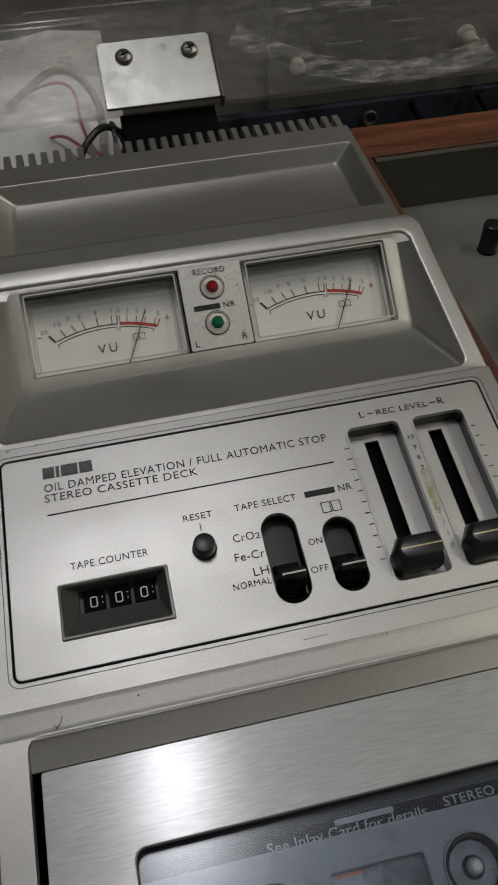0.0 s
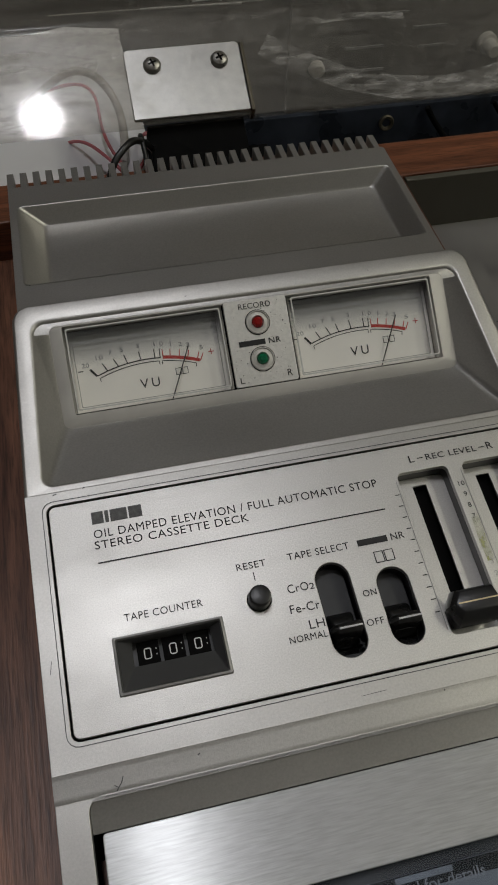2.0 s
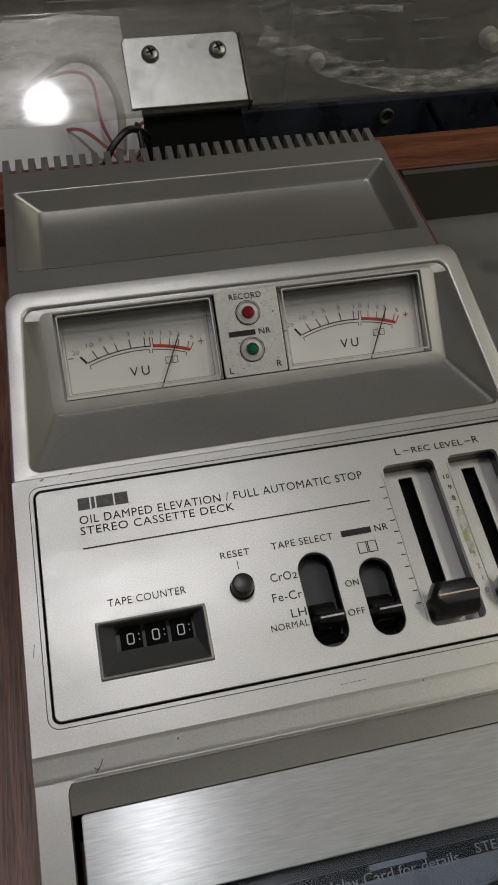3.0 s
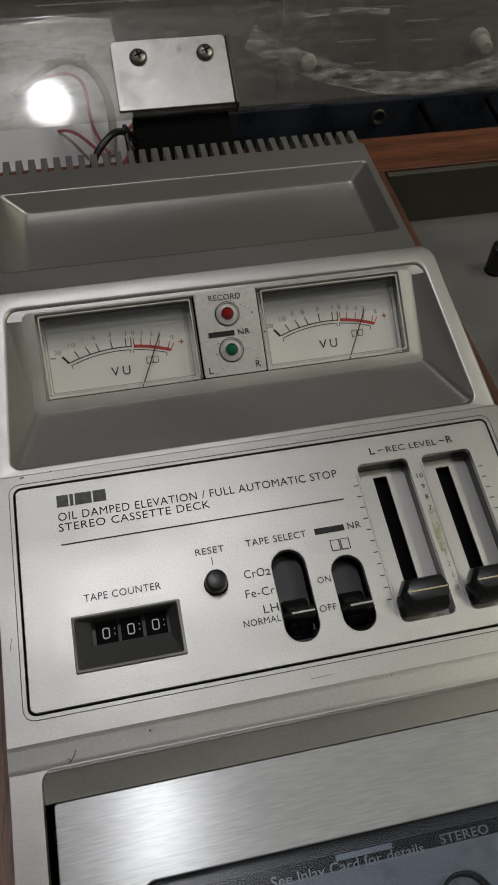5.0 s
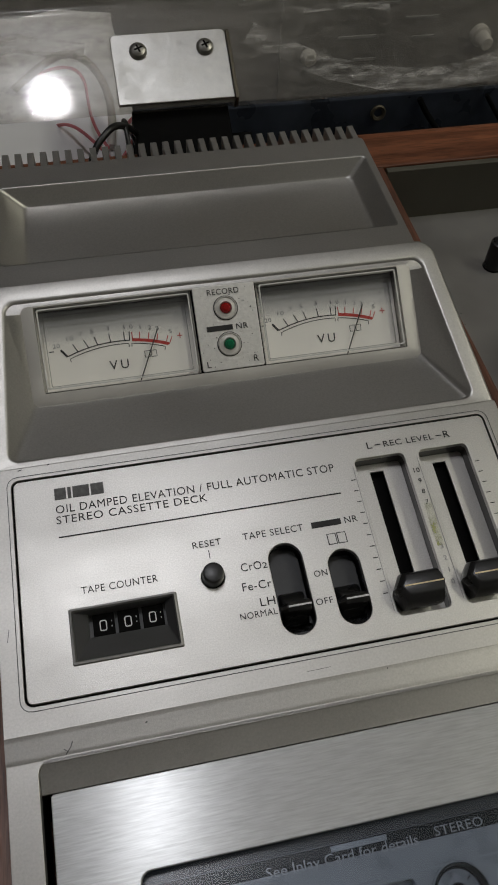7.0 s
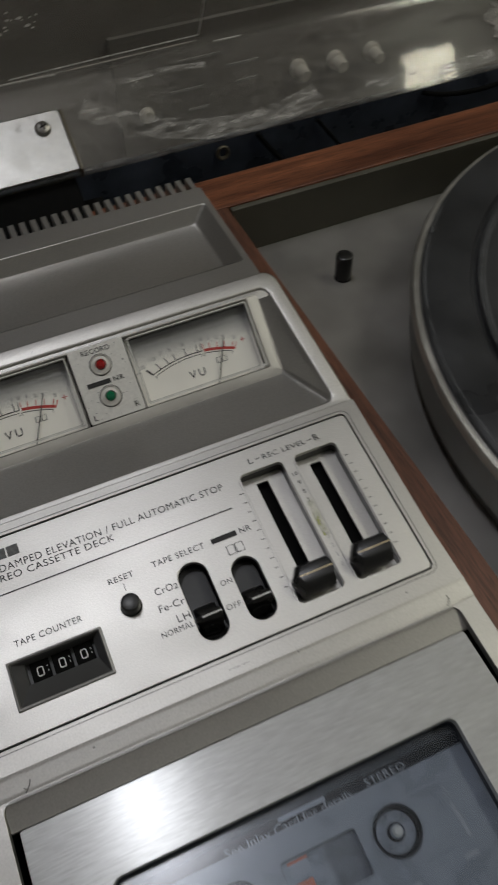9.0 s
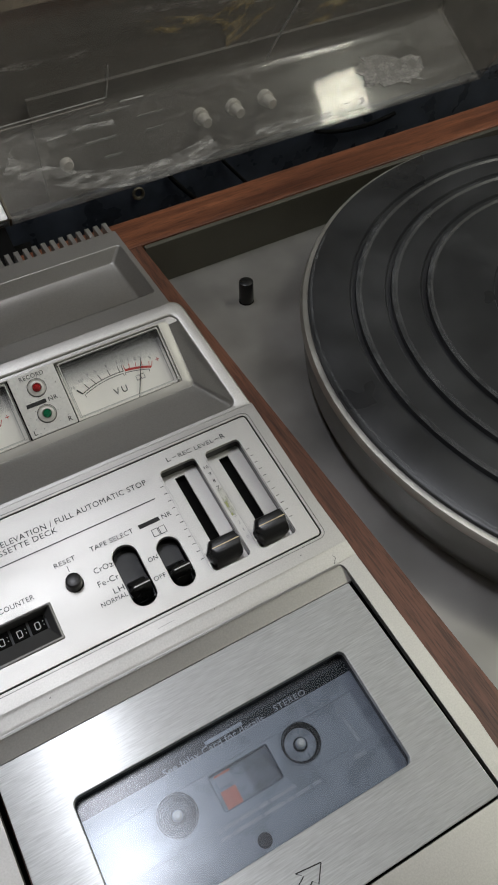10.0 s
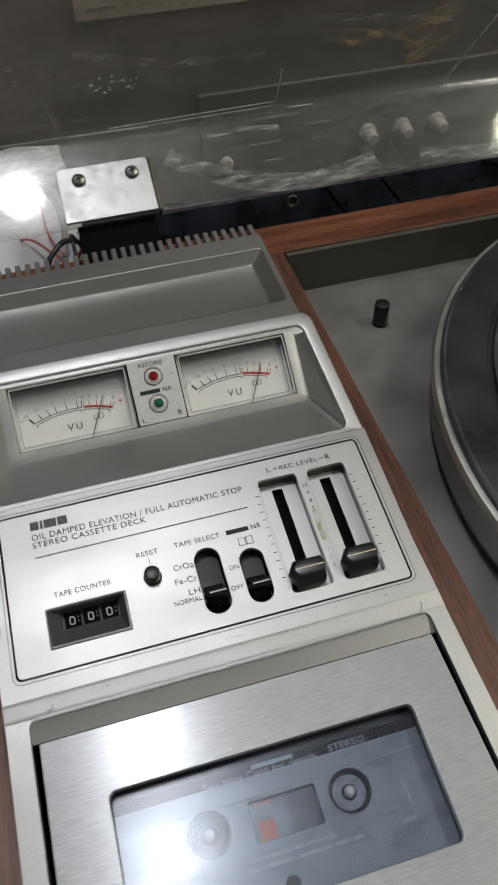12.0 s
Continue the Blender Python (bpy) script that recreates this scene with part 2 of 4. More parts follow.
DARK_BOARD = surface("dark_board", (0.20, 0.192, 0.178), 0.55, 0.0, 0.3, 12, 300, 0.1)
NAVY = surface("dark_blue_panel", (0.030, 0.036, 0.048), 0.30, 0.0, 0.6, 40, 300, 0.2)
BEIGE = surface("beige_plate", (0.55, 0.51, 0.42), 0.5, 0.0, 0.12, 30, 400, 0.1)
WHITE_PLASTIC = surface("white_plastic", (0.62, 0.60, 0.55), 0.4, 0.0, 0.1, 90, 700, 0.05)
TAPE = surface("tape_residue", (0.34, 0.32, 0.29), 0.7, 0.0, 0.3, 120, 500, 0.3)
PINK = surface("pink_wire", (0.62, 0.18, 0.20), 0.5, 0.0, 0.1, 90, 300, 0.0)
ROOM_WALL = surface("room_wall", (0.74, 0.73, 0.71), 0.8, 0.0, 0.08, 3, 60, 0.1)
DARK_WALL = surface("grey_wall", (0.58, 0.57, 0.555), 0.8, 0.0, 0.08, 3, 60, 0.1)
ROOM_CEILING = surface("room_ceiling", (0.82, 0.81, 0.79), 0.8, 0.0, 0.04, 3, 60, 0.1)
FLOOR = surface("room_floor", (0.16, 0.13, 0.10), 0.6, 0.0, 0.15, 4, 60, 0.1)
RED_LENS = surface("red_lens", (0.32, 0.012, 0.012), 0.15, 0.0, 0.1, 90, 300, 0.0)
GREEN_LENS = surface("green_lens", (0.01, 0.16, 0.07), 0.15, 0.0, 0.1, 90, 300, 0.0)

# ---- mesh helpers ----
SLANT = pose(0, 0, 0, 8.3)


def mesh_from(bm, material, smooth=False):
    me = bpy.data.meshes.new("mesh")
    bmesh.ops.recalc_face_normals(bm, faces=bm.faces)
    bm.to_mesh(me)
    bm.free()
    me.materials.append(material)
    if smooth:
        for p in me.polygons:
            p.use_smooth = True
        me.set_sharp_from_angle(angle=radians(32))
    return me


def thing(name, label, category, m=None, group="", kind=""):
    ob = new(name)
    ob.empty_display_size = 0.01
    if m is not None:
        ob.matrix_basis = m
    return tagged(ob, label, category, group, kind)


def part(name, bm, material, parent, label="", m=None, smooth=True):
    me = mesh_from(bm, material, smooth) if isinstance(bm, bmesh.types.BMesh) else bm
    if not isinstance(bm, bmesh.types.BMesh) and not me.materials:
        me.materials.append(material)
    ob = new(name, me)
    ob.parent = parent
    if m is not None:
        ob.matrix_basis = m
    if label:
        tagged(ob, label)
    return ob


def rr(x0, y0, x1, y1, r=0.0, n=4):
    """A rounded rectangle, anticlockwise; always 4 (n + 1) points."""
    r = max(r, 1e-6)
    pts = []
    for cx, cy, a in ((x1 - r, y1 - r, 0), (x0 + r, y1 - r, 90), (x0 + r, y0 + r, 180), (x1 - r, y0 + r, 270)):
        for i in range(n + 1):
            t = radians(a + 90 * i / n)
            pts.append((cx + r * math.cos(t), cy + r * math.sin(t)))
    return pts


def rr_fb(x0, y0, x1, y1, back, front, n=6):
    """A rounded rectangle with one radius behind and another in front."""
    pts = []
    for cx, cy, a, r in ((x1 - back, y1 - back, 0, back), (x0 + back, y1 - back, 90, back), (x0 + front, y0 + front, 180, front), (x1 - front, y0 + front, 270, front)):
        for i in range(n + 1):
            t = radians(a + 90 * i / n)
            pts.append((cx + r * math.cos(t), cy + r * math.sin(t)))
    return pts


def flare(loop, start):
    """The right side of the deck widens a little towards its front."""
    return [(x + (0.05 * max(0.0, start - max(y, -0.075)) if x > 0.06 else 0.0), y) for x, y in loop]


def ring(cx, cy, r, n=24):
    return [(cx + r * math.cos(2 * math.pi * i / n), cy + r * math.sin(2 * math.pi * i / n)) for i in range(n)]


def at_z(loop, z):
    return [(x, y, z) for x, y in loop]


def loft(loops, cap_first=False, cap_last=True):
    bm = bmesh.new()
    rows = [[bm.verts.new(p) for p in lp] for lp in loops]
    n = len(rows[0])
    for a, b in zip(rows, rows[1:]):
        for i in range(n):
            bm.faces.new((a[i], a[(i + 1) % n], b[(i + 1) % n], b[i]))
    if cap_first:
        bm.faces.new(rows[0][::-1])
    if cap_last:
        bm.faces.new(rows[-1])
    return bm


def block(x0, y0, z0, x1, y1, z1, bevel=0.0, r=0.0):
    """A box whose top edges are bevelled."""
    b = bevel
    loops = [at_z(rr(x0, y0, x1, y1, r), z0), at_z(rr(x0, y0, x1, y1, r), z1 - b)]
    if b:
        loops.append(at_z(rr(x0 + b * 0.3, y0 + b * 0.3, x1 - b * 0.3, y1 - b * 0.3, r), z1 - b * 0.3))
        loops.append(at_z(rr(x0 + b, y0 + b, x1 - b, y1 - b, max(r - b, 0)), z1))
    return loft(loops, True, True)


def curve_mesh(data):
    ob = new("work", data)
    bpy.context.view_layer.update()
    me = bpy.data.meshes.new_from_object(ob.evaluated_get(bpy.context.evaluated_depsgraph_get()))
    bpy.data.objects.remove(ob)
    bpy.data.curves.remove(data)
    return me


def plate(loops, thick, material, bevel=0.0002):
    """A flat plate with holes and bevelled edges; its top lies at z = 0."""
    c = bpy.data.curves.new("work", "CURVE")
    c.dimensions, c.fill_mode = "2D", "BOTH"
    c.extrude, c.bevel_depth, c.bevel_resolution, c.offset = thick / 2 - bevel, bevel, 1, -bevel
    for lp in loops:
        s = c.splines.new("POLY")
        s.points.add(len(lp) - 1)
        for p, (x, y) in zip(s.points, lp):
            p.co = (x, y, 0, 1)
        s.use_cyclic_u = True
    me = curve_mesh(c)
    me.transform(pose(0, 0, -thick / 2))
    bm = bmesh.new()
    bm.from_mesh(me)
    bmesh.ops.remove_doubles(bm, verts=bm.verts, dist=2e-6)
    bm.to_mesh(me)
    bm.free()
    uv = me.uv_layers.new(name="flat")
    for lp in me.loops:
        uv.data[lp.index].uv = me.vertices[lp.vertex_index].co.xy
    me.materials.clear()
    me.materials.append(material)
    for p in me.polygons:
        p.use_smooth = False
    return me


def letters(text, x0, x1, y, cap, z, material, parent, spacing=1.08, name="lettering"):
    """Printed words from x0 to x1 on the base line y, with capitals cap high."""
    c = bpy.data.curves.new("work", "FONT")
    c.body, c.size, c.space_character, c.extrude, c.resolution_u = text, 1.0, spacing, 0.01, 3
    me = curve_mesh(c)
    xs = [v.co.x for v in me.vertices]
    lo, hi = min(xs), max(xs)
    sx = (x1 - x0) / (hi - lo)
    me.transform(Matrix.Translation((x0, y, z)) @ Matrix.Diagonal((sx, cap / 0.69, 0.003, 1)) @ Matrix.Translation((-lo, 0, 0)))
    me.materials.clear()
    me.materials.append(material)
    return part(name, me, material, parent)


def bar(x0, y0, x1, y1, z, material, parent, name="printed_bar", thick=0.00006):
    return part(name, block(x0, y0, z - thick, x1, y1, z + thick), material, parent, smooth=False)


def stroke(pts, width, z, thick=0.00005):
    """A flat printed line through points, as one strip."""
    bm = bmesh.new()
    left, right = [], []
    for i, p in enumerate(pts):
        a, b = pts[max(i - 1, 0)], pts[min(i + 1, len(pts) - 1)]
        d = Vector((b[0] - a[0], b[1] - a[1])).normalized() * width / 2
        left.append((p[0] - d.y, p[1] + d.x))
        right.append((p[0] + d.y, p[1] - d.x))
    tops = [(bm.verts.new((*l, z)), bm.verts.new((*r, z))) for l, r in zip(left, right)]
    for (a, b), (c, d) in zip(tops, tops[1:]):
        bm.faces.new((a, b, d, c))
    return bm


def tube(pts, radius, n=8):
    c = bpy.data.curves.new("work", "CURVE")
    c.dimensions, c.bevel_depth, c.bevel_resolution, c.use_fill_caps = "3D", radius, 2, True
    s = c.splines.new("NURBS")
    s.points.add(len(pts) - 1)
    for p, q in zip(s.points, pts):
        p.co = (*q, 1)
    s.use_endpoint_u, s.order_u = True, 4
    me = curve_mesh(c)
    for p in me.polygons:
        p.use_smooth = True
    return me


def flecks(count, x0, y0, x1, y1, size, z, seed):
    """Loose, uneven flakes scattered over a plate."""
    rnd = random.Random(seed)
    bm = bmesh.new()
    for _ in range(count):
        x, y = x0 + (x1 - x0) * rnd.random(), y0 + (y1 - y0) * rnd.random()
        s, a0 = size * (0.4 + rnd.random()), rnd.random() * 6
        ringv = [bm.verts.new((x + s * (0.5 + 0.6 * rnd.random()) * math.cos(a0 + k * 1.05), y + 0.7 * s * (0.5 + 0.6 * rnd.random()) * math.sin(a0 + k * 1.05), z)) for k in range(6)]
        top = bm.verts.new((x, y, z + s * 0.35))
        for k in range(6):
            bm.faces.new((ringv[k], ringv[(k + 1) % 6], top))
    return bm


def turned(profile, n=32):
    """A solid of revolution round z from (radius, z) pairs."""
    return loft([at_z(ring(0, 0, max(r, 1e-5), n), z) for r, z in profile], True, True)


# ---- room ----
# Unseen shell added to bounce light; its greys set what the metal reflects.
def room():
    def wall(name, size, centre, material, kind_label):
        x, y, z = size
        bm = block(-x / 2, -y / 2, -z / 2, x / 2, y / 2, z / 2)
        ob = new(name, mesh_from(bm, material))
        ob.location = centre
        tagged(ob, kind_label, "room", kind="structure")
    wall("floor", (4.4, 4.4, 0.1), (0, -0.6, -0.83), FLOOR, "dark brown room floor")
    wall("ceiling", (4.4, 4.4, 0.1), (0, -0.6, 1.97), ROOM_CEILING, "plain white room ceiling")
    wall("wall_west", (0.1, 4.2, 2.7), (-2.15, -0.6, 0.57), ROOM_WALL, "plain grey room wall")
    wall("wall_east", (0.1, 4.2, 2.7), (2.15, -0.6, 0.57), ROOM_WALL, "plain grey room wall")
    wall("wall_south", (4.4, 0.1, 2.7), (0, -2.75, 0.57), DARK_WALL, "unseen mid-grey wall, toned for the metal's reflections")
    wall("wall_north", (4.4, 0.1, 2.7), (0, 1.55, 0.57), ROOM_WALL, "plain grey room wall")


room()

lamp = thing("pendant_lamp", "round frosted pendant lamp on a cord, lit", "lamp", pose(-0.035, 0.235, 1.60))
part("cord", turned([(0.004, 0.08), (0.004, 0.33)], 10), BLACK, lamp)
part("socket", turned([(0.02, 0.062), (0.022, 0.085), (0.01, 0.10)], 20), WHITE_PLASTIC, lamp)
bulb = part("bulb", turned([(0.014, -0.050), (0.030, -0.043), (0.042, -0.024), (0.046, 0.0), (0.042, 0.024), (0.032, 0.045), (0.022, 0.062)], 24), glow("lamp_glow", (1.0, 0.975, 0.965), LAMP_GLOW), lamp, "glowing frosted bulb")
bulb.visible_shadow = False

# Mottled yellow-brown glow, made for the bright patch the cover reflects.
added_panel_glow = glow("added_panel_glow", (1.0, 0.90, 0.56), 0.85)
tube_tree = added_panel_glow.node_tree
tube_tree.links.new(ramp(tube_tree, noise_at(tube_tree, 5.0, (2.5, 1, 1), detail=4, rough=0.6, seed=3.3), (0.62, 0.46, 0.20), (1.0, 0.95, 0.68), 0.36, 0.56), tube_tree.nodes["Principled BSDF"].inputs["Emission Color"])
fitting = thing("added_light_fitting", "unseen ceiling light placed to reflect in the cover", "lamp", pose(TUBE[0], TUBE[1], TUBE[2] + 0.02))
part("tray", block(-0.11, -0.63, -0.03, 0.11, 0.63, 0.03), WHITE_PLASTIC, fitting)
part("tube", block(-0.085, -0.60, -0.042, 0.085, 0.60, -0.032), added_panel_glow, fitting, "mottled yellow glow for the cover's reflection")

bar_fitting = thing("bar_fitting", "short white ceiling fitting with a lit bar lamp", "lamp", pose(BAR[0], BAR[1], BAR[2] + 0.01))
part("tray", block(-0.12, -0.05, -0.02, 0.12, 0.05, 0.06), WHITE_PLASTIC, bar_fitting)
part("tube", block(-0.09, -0.015, -0.032, 0.09, 0.015, -0.022), glow("bar_glow", (1.0, 0.975, 0.95), 1.5), bar_fitting, "glowing bar")

cabinet = thing("cabinet", "dark wooden cabinet that carries the music centre", "cabinet", pose(0, 0, 0))
part("top", block(-0.75, -0.35, -0.12, 0.95, 0.40, -0.085, 0.002), NAVY, cabinet, "dark blue-black cabinet top")
part("carcass", block(-0.73, -0.33, -0.78, 0.93, 0.40, -0.12), DARK_BOARD, cabinet)

# ---- plinth of the music centre ----
PLATE_Z = -0.028
plinth = thing("music_centre_plinth", "walnut-veneered plinth with a sunken grey turntable plate", "turntable plinth")
part("base", block(-0.16, -0.20, -0.082, 0.52, 0.185, -0.034), MATT_BLACK, plinth)
part("turntable_plate", block(0.15, -0.20, -0.034, 0.50, 0.188, PLATE_Z), PLATE, plinth, "satin grey metal plate", smooth=False)


def prism(pts_bottom, pts_top):
    return loft([pts_bottom, pts_top], True, True)


strip_top = [(0.1405, -0.20, -0.018), (0.1545, -0.20, -0.018), (0.1445, 0.189, -0.004), (0.1352, 0.189, -0.004)]
part("wood_strip", prism([(x, y, -0.034) for x, y, z in strip_top], strip_top), WOOD_Y, plinth, "reddish walnut strip beside the deck", smooth=False)
part("strip_core", prism([(0.120, -0.20, -0.034), (0.1400, -0.20, -0.034), (0.1351, 0.189, -0.034), (0.120, 0.189, -0.034)], [(0.120, -0.20, -0.030), (0.1400, -0.20, -0.030), (0.1351, 0.189, -0.010), (0.120, 0.189, -0.010)]), WOOD_Y, plinth, smooth=False)
part("back_rail", block(-0.16, 0.1895, -0.082, 0.52, 0.2125, -0.004, 0.0006), WOOD_X, plinth, "reddish walnut back rail", smooth=False)
part("well_wall", block(0.1460, 0.1865, PLATE_Z - 0.002, 0.50, 0.1893, -0.0046, 0.0003), OLIVE, plinth, "dark olive inner wall of the well", smooth=False)
part("left_board", block(-0.16, -0.20, -0.082, 0.003, 0.1893, -0.020, 0.001), WOOD_TOP_LIT, plinth, "walnut top board, lightened for brighter light", smooth=False)
part("hollow_floor", block(0.003, -0.20, -0.060, 0.120, 0.185, -0.033), MATT_BLACK, plinth, smooth=False)

peg = thing("transport_peg", "short black peg standing on the turntable plate", "peg", pose(0.183, 0.1515, PLATE_Z))
part("shaft", turned([(0.0037, 0), (0.0037, 0.0115), (0.0035, 0.0122), (0.0030, 0.0125)], 20), BLACK, peg)
part("collar", turned([(0.0039, 0), (0.0039, 0.0003), (0.0037, 0.0006)], 20), MATT_BLACK, peg)

PLATTER_TOP = 0.000
platter = thing("turntable_platter", "turntable platter with a ribbed black rubber mat", "turntable platter", pose(0.3185, 0.0282, 0))
part("platter_rim", loft([at_z(ring(0, 0, r, 128), z) for r, z in ((0.149, PLATTER_TOP), (0.1510, PLATTER_TOP + 0.0003), (0.1528, PLATTER_TOP), (0.1536, PLATTER_TOP - 0.0012), (0.1540, PLATTER_TOP - 0.0025))], False, False), PLATTER_METAL, platter, "bare aluminium rim")
part("platter_side", loft([at_z(ring(0, 0, r, 128), z) for r, z in ((0.1540, PLATTER_TOP - 0.0025), (0.1530, PLATTER_TOP - 0.005), (0.1515, PLATE_Z + 0.007), (0.1500, PLATE_Z + 0.005), (0.1495, PLATE_Z + 0.001))], False, False), PLATTER_SIDE, platter, "dark grey platter side")
mat_profile = [(0.1506, PLATTER_TOP - 0.001), (0.1504, PLATTER_TOP + 0.0016), (0.1494, PLATTER_TOP + 0.0022)]
for edge in (0.1306, 0.1146, 0.0986, 0.066):
    mat_profile += [(edge + 0.0012, PLATTER_TOP + 0.0022), (edge + 0.0004, PLATTER_TOP + 0.0008), (edge - 0.0014, PLATTER_TOP + 0.0008), (edge - 0.0018, PLATTER_TOP + 0.0030), (edge - 0.0034, PLATTER_TOP + 0.0030), (edge - 0.0046, PLATTER_TOP + 0.0022)]
mat_profile += [(0.004, PLATTER_TOP + 0.0022)]
part("rubber_mat", loft([at_z(ring(0, 0, r, 160), z) for r, z in mat_profile], False, True), RUBBER, platter, "worn black rubber mat with concentric ribs")
# Grey arcs along the ribs: worn rubber plus the mat's sheen, painted.
MAT_WEAR_SHEEN = mottled("mat_wear_sheen", (0.26, 0.27, 0.28), 0.42, 160, (1, 1, 1), 0.40, 0.70)
for r, a0, a1, w in ((0.1276, 120, 285, 0.0026), (0.1116, 110, 280, 0.0026), (0.0956, 115, 275, 0.0022), (0.1490, 130, 290, 0.0010)):
    arc = [(r * math.cos(radians(a0 + (a1 - a0) * i / 40)), r * math.sin(radians(a0 + (a1 - a0) * i / 40))) for i in range(41)]
    o = part("wear_sheen_arc", stroke(arc, w, PLATTER_TOP + 0.0031), MAT_WEAR_SHEEN, platter, "greyish arc on the mat, wear and painted sheen", smooth=False)
    o.visible_shadow = False
part("hub", turned([(0.147, PLATE_Z + 0.0015), (0.147, PLATE_Z + 0.003)], 96), MATT_BLACK, platter)

# ---- cassette deck ----
deck = thing("cassette_deck", "silver-grey stereo cassette deck with two level meters and slide controls", "cassette deck", SLANT)

PX0, PX1, PY0, PY1 = 0.0, 0.129, 0.0, 0.056
SIDE_X = 0.1346
part("frame", plate([flare([(-0.0055, -0.0064), (SIDE_X, -0.0064), (SIDE_X, 0.012), (SIDE_X, 0.0600), (-0.0055, 0.0600)], 0.012), rr(PX0 - 0.0005, PY0 - 0.0005, PX1 + 0.0005, PY1 + 0.0005, 0.0020)], 0.003, SILVER, 0.0001), SILVER, deck, "satin silver deck frame")
slope_rows = []
for y, z in ((-0.0063, -0.00005), (-0.0066, -0.0001), (-0.0070, -0.0002), (-0.0074, -0.00026), (-0.0108, -0.00056), (-0.0113, -0.00061), (-0.0121, -0.0008)):
    x1 = flare([(SIDE_X, y)], 0.012)[0][0]
    slope_rows.append([(-0.0055, y, z - 0.0025), (x1, y, z - 0.0025), (x1, y, z), (-0.0055, y, z)])
part("front_slope", loft(slope_rows, True, True), SILVER, deck, "sloping silver band in front of the panel")
door_hole = flare(rr(0.0013, -0.0975, 0.1298, -0.0120, 0.003), -0.0135)
part("front_frame", plate([flare([(-0.0055, -0.135), (SIDE_X, -0.135), (SIDE_X, -0.075), (SIDE_X, -0.0120), (-0.0055, -0.0120)], 0.012), door_hole], 0.003, SILVER, 0.00012), SILVER, deck, "satin silver frame round the cassette door", m=pose(0, 0, -0.0007))
part("underbody", block(-0.0050, -0.130, -0.030, 0.1328, 0.055, -0.0168), MATT_BLACK, deck)
skirt = [flare([(-0.0055, -0.135), (SIDE_X, -0.135), (SIDE_X, -0.075), (SIDE_X, -0.03), (SIDE_X, 0.012), (SIDE_X, 0.0600), (-0.0055, 0.0600)], 0.012), [(-0.0040, -0.133), (0.1328, -0.133), (0.1328, -0.075), (0.1328, -0.03), (0.1328, 0.012), (0.1328, 0.0598), (-0.0040, 0.0598)]]
part("skirt", loft([at_z(skirt[0], -0.0010), at_z(skirt[0], -0.020), at_z(skirt[1], -0.020), at_z(skirt[1], -0.0012)], False, False), SILVER, deck, smooth=False)

# control panel
slots = dict(select=(0.0608, 0.0046, 0.0694, 0.0280), noise=(0.0754, 0.0046, 0.0836, 0.0240), left=(0.0895, 0.0047, 0.1035, 0.0481), right=(0.1077, 0.0047, 0.1217, 0.0481))
CT = (0.0114, 0.0073, 0.0364, 0.0199)
panel_loops = [rr(PX0, PY0, PX1, PY1, 0.0016), rr(*CT, 0.0003), ring(0.0464, 0.0224, 0.0029),
               rr(*slots["select"], 0.0042, 8), rr(*slots["noise"], 0.0040, 8), rr(*slots["left"], 0.0014), rr(*slots["right"], 0.0014)]
panel = part("control_panel", plate(panel_loops, 0.0016, PANEL, 0.00018), PANEL, deck, "fine-grained silver control panel with black lettering")
part("panel_backing", block(-0.001, -0.001, -0.0125, 0.130, 0.057, -0.0110), MATT_BLACK, deck)
gap = rr(PX0 - 0.0010, PY0 - 0.0010, PX1 + 0.0010, PY1 + 0.0010, 0.0022)
part("gap_seal", plate([gap, rr(PX0 + 0.001, PY0 + 0.001, PX1 - 0.001, PY1 - 0.001, 0.001)], 0.001, MATT_BLACK, 0.0001), MATT_BLACK, deck, m=pose(0, 0, -0.0008))

part("groove_line", plate([rr(PX0 - 0.0016, PY0 - 0.0016, PX1 + 0.0016, PY1 + 0.0016, 0.0028), rr(PX0 - 0.0014, PY0 - 0.0014, PX1 + 0.0014, PY1 + 0.0014, 0.0026)], 0.0002, GROOVE, 0.00002), GROOVE, deck, "thin groove round the panel", m=pose(0, 0, 0.00008))
Z = 0.00012
# a plain mark stands for the maker's name
for i, (a, b) in enumerate(((0.0102, 0.0131), (0.0135, 0.0144), (0.0148, 0.0190), (0.0194, 0.0227))):
    bar(a, 0.0494, b, 0.0526, Z, GLARE_GREY_INK, panel, "maker_mark")
letters("OIL DAMPED ELEVATION / FULL AUTOMATIC STOP", 0.0102, 0.0835, 0.0456, 0.0022, Z, INK, panel)
letters("STEREO CASSETTE DECK", 0.0101, 0.0486, 0.0427, 0.0021, Z, INK, panel)
bar(0.0103, 0.03895, 0.0835, 0.03925, Z, INK, panel, "rule")
letters("RESET", 0.0427, 0.0500, 0.0304, 0.0017, Z, INK, panel)
bar(0.0464, 0.0272, 0.0466, 0.0294, Z, INK, panel, "tick")
letters("TAPE SELECT", 0.0556, 0.0714, 0.0305, 0.0018, Z, INK, panel)
bar(0.0737, 0.0306, 0.0815, 0.0322, Z, INK, panel, "maker_mark")
letters("NR", 0.0825, 0.0860, 0.0306, 0.0018, Z, INK, panel)
for x in (0.0770, 0.0796):
    part("maker_mark", stroke([(x, 0.0256), (x, 0.0284), (x + 0.0022, 0.0284), (x + 0.0022, 0.0256), (x, 0.0256)], 0.0003, Z), INK, panel, smooth=False)
letters("CrO", 0.0536, 0.0588, 0.0224, 0.0021, Z, INK, panel)
letters("2", 0.0590, 0.0603, 0.0224, 0.0015, Z, INK, panel)
letters("Fe-Cr", 0.0530, 0.0603, 0.0174, 0.0021, Z, INK, panel)
